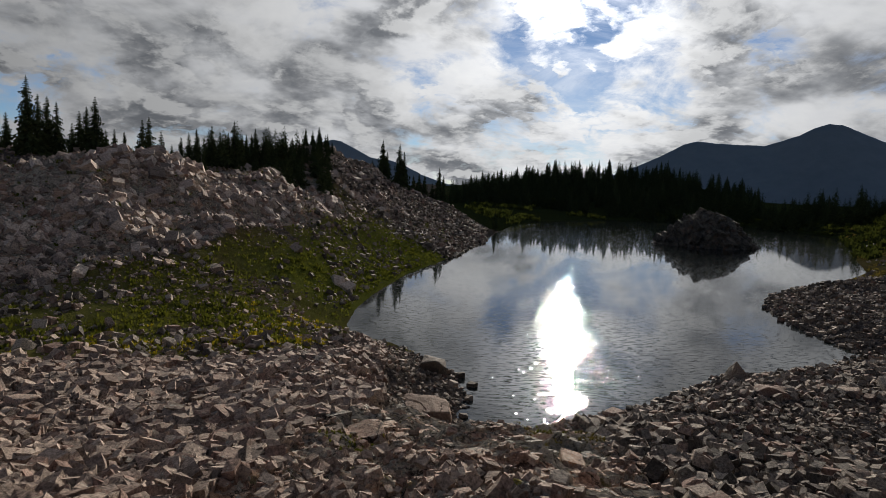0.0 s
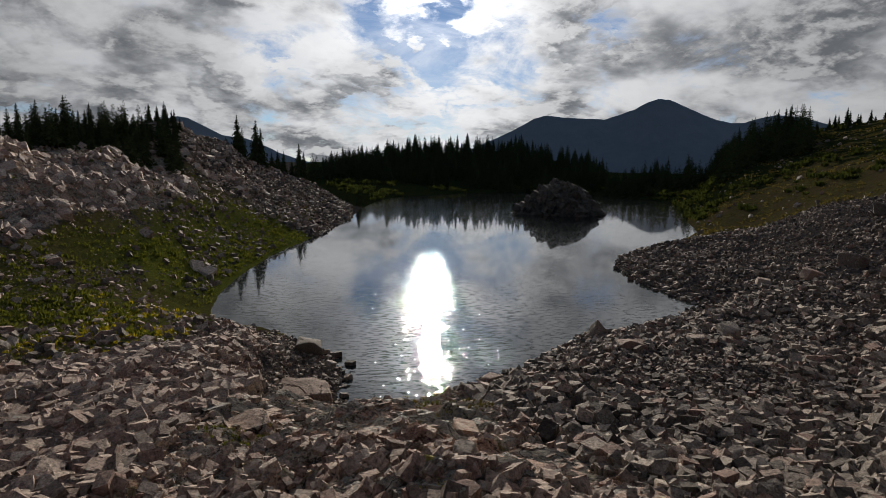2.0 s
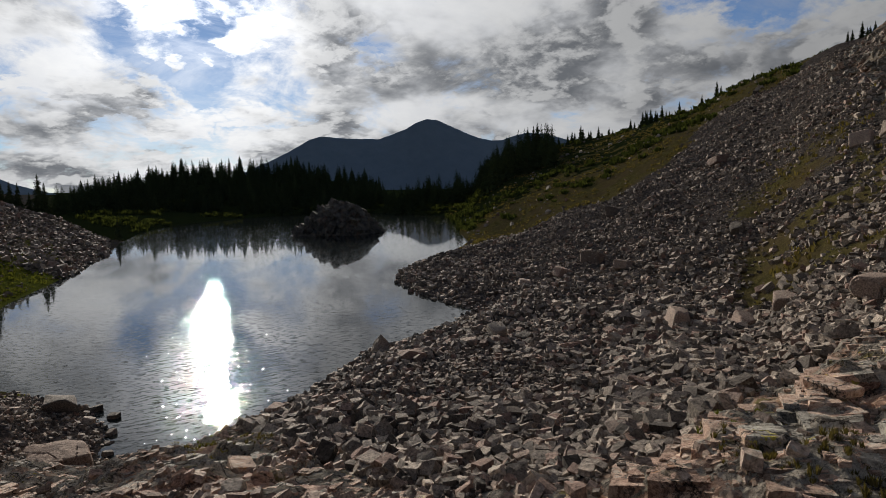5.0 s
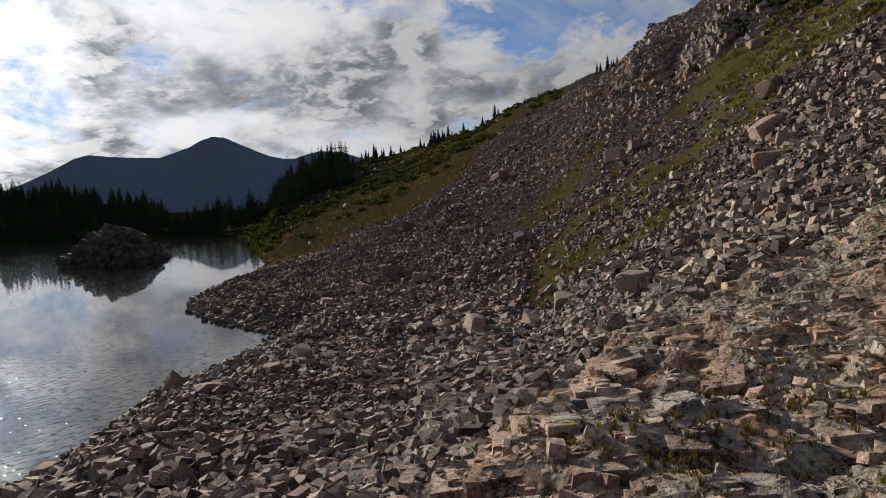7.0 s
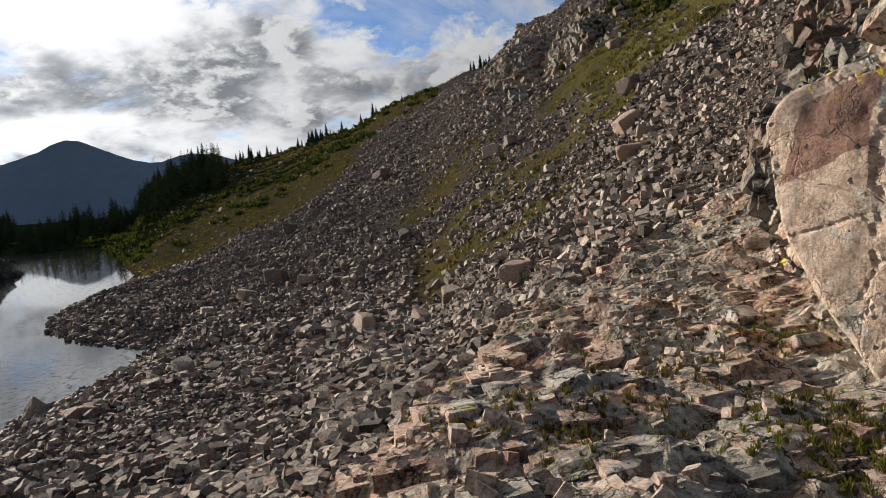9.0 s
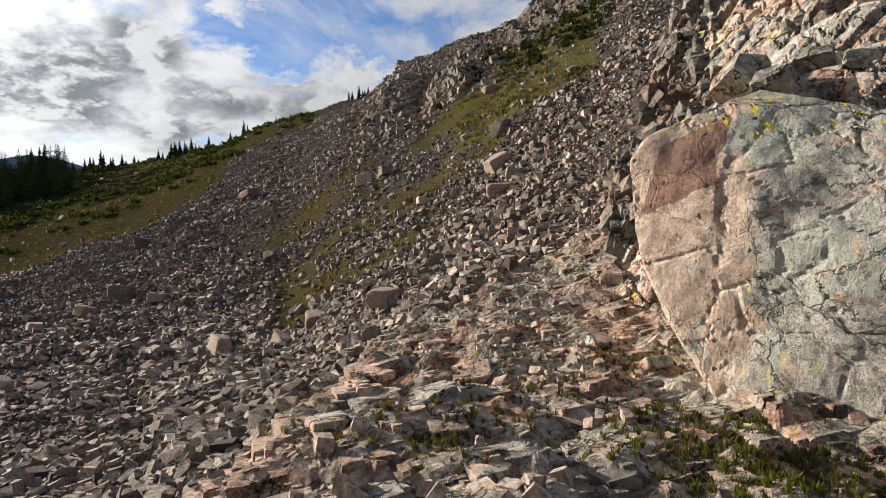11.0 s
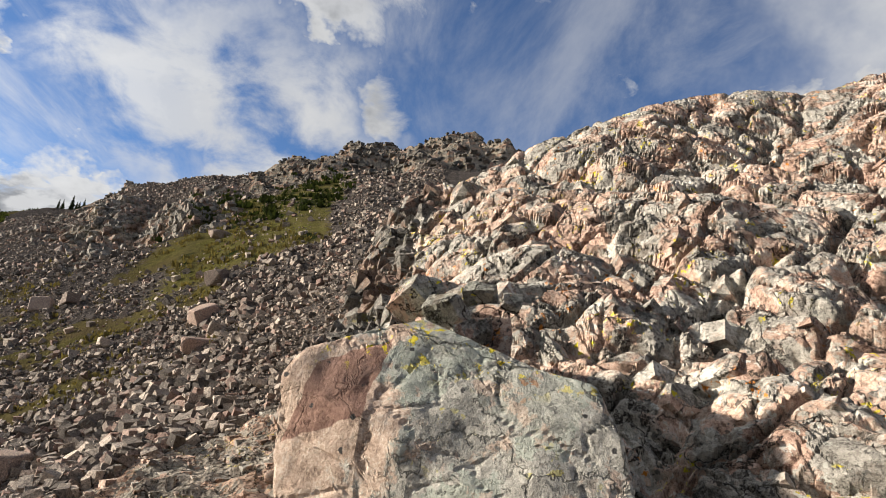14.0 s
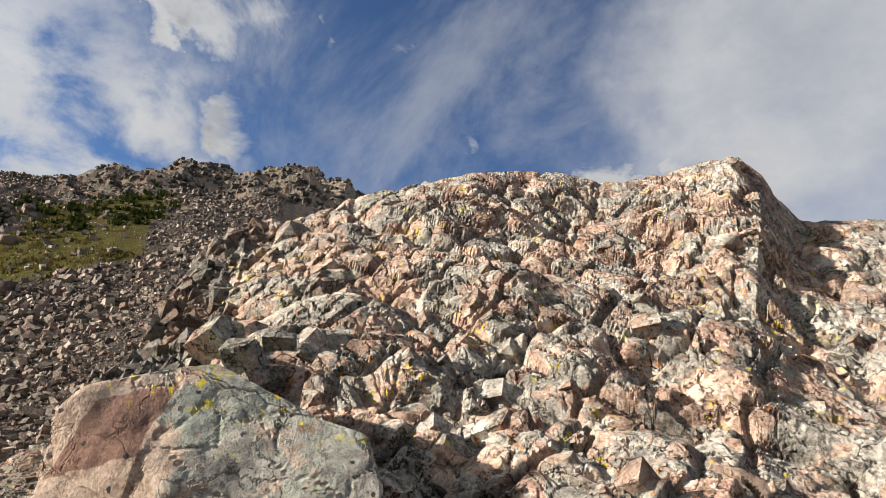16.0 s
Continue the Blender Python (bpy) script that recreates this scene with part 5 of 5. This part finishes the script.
rim = "dark spruce on the rocky rim above the lake"
for az, d, s, k in ((-33.3, 54, 0.95, 2), (-32.6, 55, 0.82, 0), (-32.0, 56, 0.86, 4), (-31.4, 55, 0.82, 1), (-35.2, 58, 0.7, 3), (-34.6, 60, 0.7, 1), (-30.4, 60, 0.72, 3), (-29.9, 58, 0.8, 1), (-29.4, 60, 0.85, 4),
                    (-28.8, 56, 0.80, 2), (-28.1, 58, 0.62, 3), (-27.5, 62, 0.6, 1), (-26.8, 60, 0.55, 4), (-26.2, 64, 0.5, 5), (-25.5, 57, 0.86, 4), (-25.0, 58, 0.92, 0), (-24.1, 57, 0.86, 1), (-23.3, 64, 0.55, 3),
                    (-22.6, 62, 0.62, 4), (-22.0, 63, 0.8, 1), (-21.4, 62, 0.84, 4), (-20.7, 66, 0.68, 3), (-20.2, 63, 0.90, 0), (-19.5, 64, 0.8, 1), (-18.9, 62, 0.84, 4), (-18.4, 63, 0.95, 2), (-17.8, 66, 0.85, 1),
                    (-17.2, 66, 0.75, 3), (-16.7, 68, 0.85, 0), (-16.0, 67, 0.7, 4), (-15.4, 68, 0.86, 1), (-14.8, 70, 0.8, 3), (-14.2, 70, 0.82, 0), (-13.6, 70, 0.74, 2), (-13.0, 72, 0.8, 1), (-12.4, 74, 0.72, 3),
                    (-11.8, 76, 0.72, 4), (-11.2, 78, 0.72, 0), (-10.6, 80, 0.70, 1), (-10.2, 82, 0.6, 3)):
    plant(az, d, s * np.interp(az, [-30, -24, -20], [0.86, 0.84, 0.70]), k, rim, "trees on the rim")
rng = np.random.default_rng(21)
for _ in range(34):                                  # the thick clump that spills over the edge
    az = rng.uniform(-21, -10.5)
    plant(az, np.interp(az, [-21, -10.5], [60, 74]) + rng.uniform(-3, 12), rng.uniform(0.3, 0.55), None, rim, "trees on the rim")
for az, d, s, k in ((-5.7, 100, 1.05, 4), (-5.3, 100, 0.85, 1), (-4.2, 102, 1.0, 2), (-3.8, 103, 0.95, 0), (-2.9, 106, 0.7, 3), (-2.4, 108, 0.75, 1), (-1.9, 108, 0.72, 4), (-1.2, 110, 0.72, 3), (-0.6, 110, 0.95, 2),
                    (-0.2, 110, 0.85, 0), (0.3, 112, 0.6, 3), (4.6, 103.5, 0.62, 4), (-6.6, 98, 0.45, 5), (-3.3, 100, 0.45, 5)):
    plant(az, d, s, k, "dark spruce standing on the grassy shoulder", "trees on the shoulder")
def wood(name, n, az0, az1, d0, d1, seed, label, tall=1.0):
    """A far wood too thick to count: the crowns of many firs in one mesh."""
    rng = np.random.default_rng(seed)
    x, y, _ = strew(n, az0, az1, d0, d1, seed)
    z = land_height(x, y)
    allv, allf, base = [], [], 0
    for k, src in enumerate(FIRS):
        me = src.children[-1].data if src.children[-1].name.startswith("crown") else src.children[0].data
        v = np.zeros(len(me.vertices) * 3)
        me.vertices.foreach_get("co", v)
        v = v.reshape(-1, 3)
        f = np.zeros(len(me.polygons) * 3, int)
        me.polygons.foreach_get("vertices", f)
        f = f.reshape(-1, 3)
        keep = rng.uniform(0, 1, len(f)) < 0.26
        f = f[keep]
        m = np.nonzero(rng.integers(0, len(FIRS), n) == k)[0] if k else np.arange(0, n, len(FIRS))
        a, s = rng.uniform(0, 6.3, len(m)), rng.uniform(0.6, 1.15, len(m)) * tall
        c, sn = np.cos(a)[:, None], np.sin(a)[:, None]
        p = np.stack([v[:, 0] * c - v[:, 1] * sn, v[:, 0] * sn + v[:, 1] * c, np.broadcast_to(v[:, 2], (len(m), len(v)))], -1) * s[:, None, None] * (1.35, 1.35, 1.0)
        p = p + np.stack([x[m], y[m], z[m] - 0.2], -1)[:, None]
        allv.append(p.reshape(-1, 3))
        allf.append((f[None] + (np.arange(len(m)) * len(v))[:, None, None] + base).reshape(-1, 3))
        base += len(m) * len(v)
    me = bpy.data.meshes.new(name)
    fill(me, np.concatenate(allv), np.concatenate(allf))
    me.materials.append(NEEDLE)
    tagged(new(name, me), label, "wood", kind="stuff")


wood("far_wood", 800, 0.5, 26.3, 168, 244, 501, "dense dark spruce wood across the lake")
wood("low_wood", 160, 26.4, 38, 155, 190, 502, "dark spruce thicket on the low ground behind the lake")
wood("slope_wood", 130, 35.5, 41.8, 118, 150, 503, "dark spruce thicket on the slope")
wood("rim_wood", 90, -21.5, -10, 61, 78, 504, "dark spruce thicket spilling over the rocky rim", 0.6)
for _ in range(150):                                 # single trees before and above the wood
    az = rng.uniform(0.8, 26.2)
    d = rng.uniform(172, 240) if rng.uniform() < 0.55 else rng.uniform(225, 246)
    plant(az, d, rng.uniform(0.75, 1.25), None, "dark spruce in the wood across the lake", "wood across the lake")
for _ in range(42):
    az = rng.uniform(26.5, 36.5)
    plant(az, rng.uniform(160, 190), rng.uniform(0.55, 1.05), None, "dark spruce on the low ground behind the lake", "trees behind the lake")
for _ in range(34):
    az = rng.uniform(35, 41.5)
    plant(az, rng.uniform(125, 152), rng.uniform(0.6, 1.15), None, "dark spruce on the grassy slope", "trees on the slope")
for az, d, s in ((42.2, 150, 0.7), (43.0, 150, 0.6), (43.6, 152, 0.6), (44.3, 150, 0.8), (44.8, 150, 0.6), (45.9, 150, 0.5), (46.8, 150, 0.55), (48.6, 146, 0.55), (49.1, 145, 0.7), (49.5, 146, 0.9), (49.9, 146, 0.7),
                 (50.3, 145, 0.75), (50.8, 145, 0.65), (51.4, 144, 0.7), (51.9, 143, 0.72), (52.6, 142, 0.45), (53.9, 140, 0.7), (55.0, 140, 0.8), (56.6, 137, 0.4), (57.0, 138, 0.5), (57.6, 136, 0.5), (59.0, 136, 0.4),
                 (59.6, 134, 0.45), (62.2, 130, 0.4), (64.2, 124, 0.5), (64.8, 122, 0.55), (65.3, 118, 0.5)):
    for off in (0.0, rng.uniform(-0.35, 0.35)):
        plant(az + off, d + rng.uniform(-2, 2), s * rng.uniform(0.5, 0.85), None, "small dark spruce on the skyline of the slope", "trees on the skyline")



# ---- herbs and shrubs ----
def clumps(name, mat, x, y, size, seed, label, blades=12, spread=0.5, wide=0.10, category="plants"):
    """Tufts of blades or leaves standing on the land, in one mesh."""
    rng = np.random.default_rng(seed)
    n = len(x)
    z = land_height(x, y)
    a = rng.uniform(0, 2 * np.pi, (n, blades))
    r = rng.uniform(0, spread, (n, blades))
    h = rng.uniform(0.5, 1.0, (n, blades))
    lean = rng.uniform(0.1, 0.7, (n, blades))
    w = rng.uniform(0.5, 1.2, (n, blades)) * wide
    bx, by = np.cos(a) * r, np.sin(a) * r
    tx, ty = bx + np.cos(a) * lean * h, by + np.sin(a) * lean * h
    sx, sy = -np.sin(a) * w, np.cos(a) * w
    o = np.zeros_like(bx)
    v = np.stack([np.stack([bx - sx, by - sy, o - 0.05], -1), np.stack([bx + sx, by + sy, o - 0.05], -1), np.stack([(bx + tx) / 2 + sx * 1.2, (by + ty) / 2 + sy * 1.2, h * 0.62], -1),
                  np.stack([tx, ty, h], -1), np.stack([(bx + tx) / 2 - sx * 1.2, (by + ty) / 2 - sy * 1.2, h * 0.62], -1)], 2)
    v = v * size[:, None, None, None] + np.stack([x, y, z], -1)[:, None, None]
    k = np.arange(n * blades)[:, None] * 5
    f = np.concatenate([k + (0, 1, 2), k + (0, 2, 4), k + (4, 2, 3)])
    me = bpy.data.meshes.new(name)
    fill(me, v.reshape(-1, 3), f)
    me.materials.append(mat)
    return tagged(new(name, me), label, category, kind="stuff")


def herbs(name, mat, n, az0, az1, d0, d1, s0, s1, seed, label, mask, blades=12, spread=0.6, wide=0.1):
    x, y, rng = strew(n, az0, az1, d0, d1, seed, 1.2)
    ok = (rng.uniform(0, 1, n) < mask(x, y)) & (lake_distance(x, y) > 0.2)
    x, y = x[ok], y[ok]
    clumps(name, mat, x, y, rng.uniform(s0, s1, len(x)), seed, label, blades, spread, wide)


def lushness(x, y):
    return zones(x, y)[1] * smooth(fbm(x, y, None, 2.5, 3, 0.5, 601), -0.1, 0.15)


def yellowness(x, y):
    az, d = np.degrees(np.arctan2(x, y)), np.hypot(x, y)
    band = 0.25 * np.exp(-((az + 13.5) / 4.0) ** 2) + 0.9 * np.exp(-((d - 24.5 - 0.1 * (az + 25)) / 1.4) ** 2)
    return np.clip(band, 0, 1) * smooth(fbm(x, y, None, 2.6, 3, 0.5, 602), -0.12, 0.1) * (d > 21.5) * (d < 33) * (lake_distance(x, y) > 1.0) * (az < -8.5)


def turfness(x, y):
    return zones(x, y)[0] * smooth(fbm(x, y, None, 4.0, 3, 0.5, 603), -0.1, 0.2)


def bushiness(x, y):
    return zones(x, y)[3] * smooth(fbm(x, y, None, 9.0, 3, 0.5, 604), 0.0, 0.15)


herbs("meadow_herbs", GREEN, 9000, -46, 3, 19, 70, 0.12, 0.30, 611, "green herbs of the wet meadow by the lake", lushness, 10, 0.9, 0.16)
herbs("yellow_herbs", YELLOW, 8000, -44, -7, 19, 36, 0.07, 0.17, 612, "yellowing herbs along the foot of the talus", yellowness, 10, 0.9, 0.16)
herbs("dry_turf", GREEN, 26000, -46, 3, 24, 80, 0.07, 0.20, 613, "tufts of grass on the hillside", turfness, 5, 1.0, 0.22)
herbs("slope_turf", STRAW, 9000, 30, 66, 66, 150, 0.12, 0.32, 614, "dry grass on the open slope", turfness, 7, 1.2, 0.25)
herbs("shelf_turf", STRAW, 6000, 58, 90, 26, 68, 0.12, 0.35, 615, "dry grass between the stones", turfness, 7, 0.9, 0.16)
herbs("slope_shrubs", LEAF, 2600, 30, 66, 84, 152, 0.35, 0.9, 616, "low dark shrubs on the slope", bushiness, 24, 1.1, 0.2)
herbs("shelf_shrubs", LEAF, 1200, 68, 90, 34, 74, 0.2, 0.55, 618, "low dark green shrubs on the turf shelf", lambda x, y: 2 * bushiness(x, y), 22, 1.1, 0.2)
herbs("shore_shrubs", LEAF, 2600, 2, 36, 104, 186, 0.4, 1.2, 617, "low dark shrubs on the far shore", bushiness, 18, 0.9, 0.2)


def tufts_at(name, mat, spots, seed, label, n, reach, s0, s1, blades=26, wide=0.035):
    """Tufts gathered about a few spots on the ledge."""
    rng = np.random.default_rng(seed)
    c = np.array([(math.sin(radians(az)) * d, math.cos(radians(az)) * d) for az, d in spots])
    k = rng.integers(0, len(c), n)
    p = c[k] + rng.normal(0, reach, (n, 2))
    clumps(name, mat, p[:, 0], p[:, 1], rng.uniform(s0, s1, n), seed, label, blades, 0.35, wide)


tufts_at("dry_tufts", STRAW, ((78, 6.2), (74, 7.0), (72, 5.0), (85, 4.9), (92, 4.4), (97, 4.2), (101, 4.6), (66, 4.5), (60, 5.2), (88, 7.5), (10, 13), (14, 12)), 621, "dry straw-coloured tufts between the slabs", 1100, 0.30, 0.03, 0.085, 14, 0.07)
tufts_at("green_tufts", GREEN, ((90, 4.2), (94, 3.9), (98, 4.4), (104, 4.6), (84, 8.2), (86, 7.4), (52, 6.5), (8, 14), (12, 13.4), (-8, 10)), 622, "small green plants between the slabs", 800, 0.30, 0.03, 0.075, 14, 0.08)
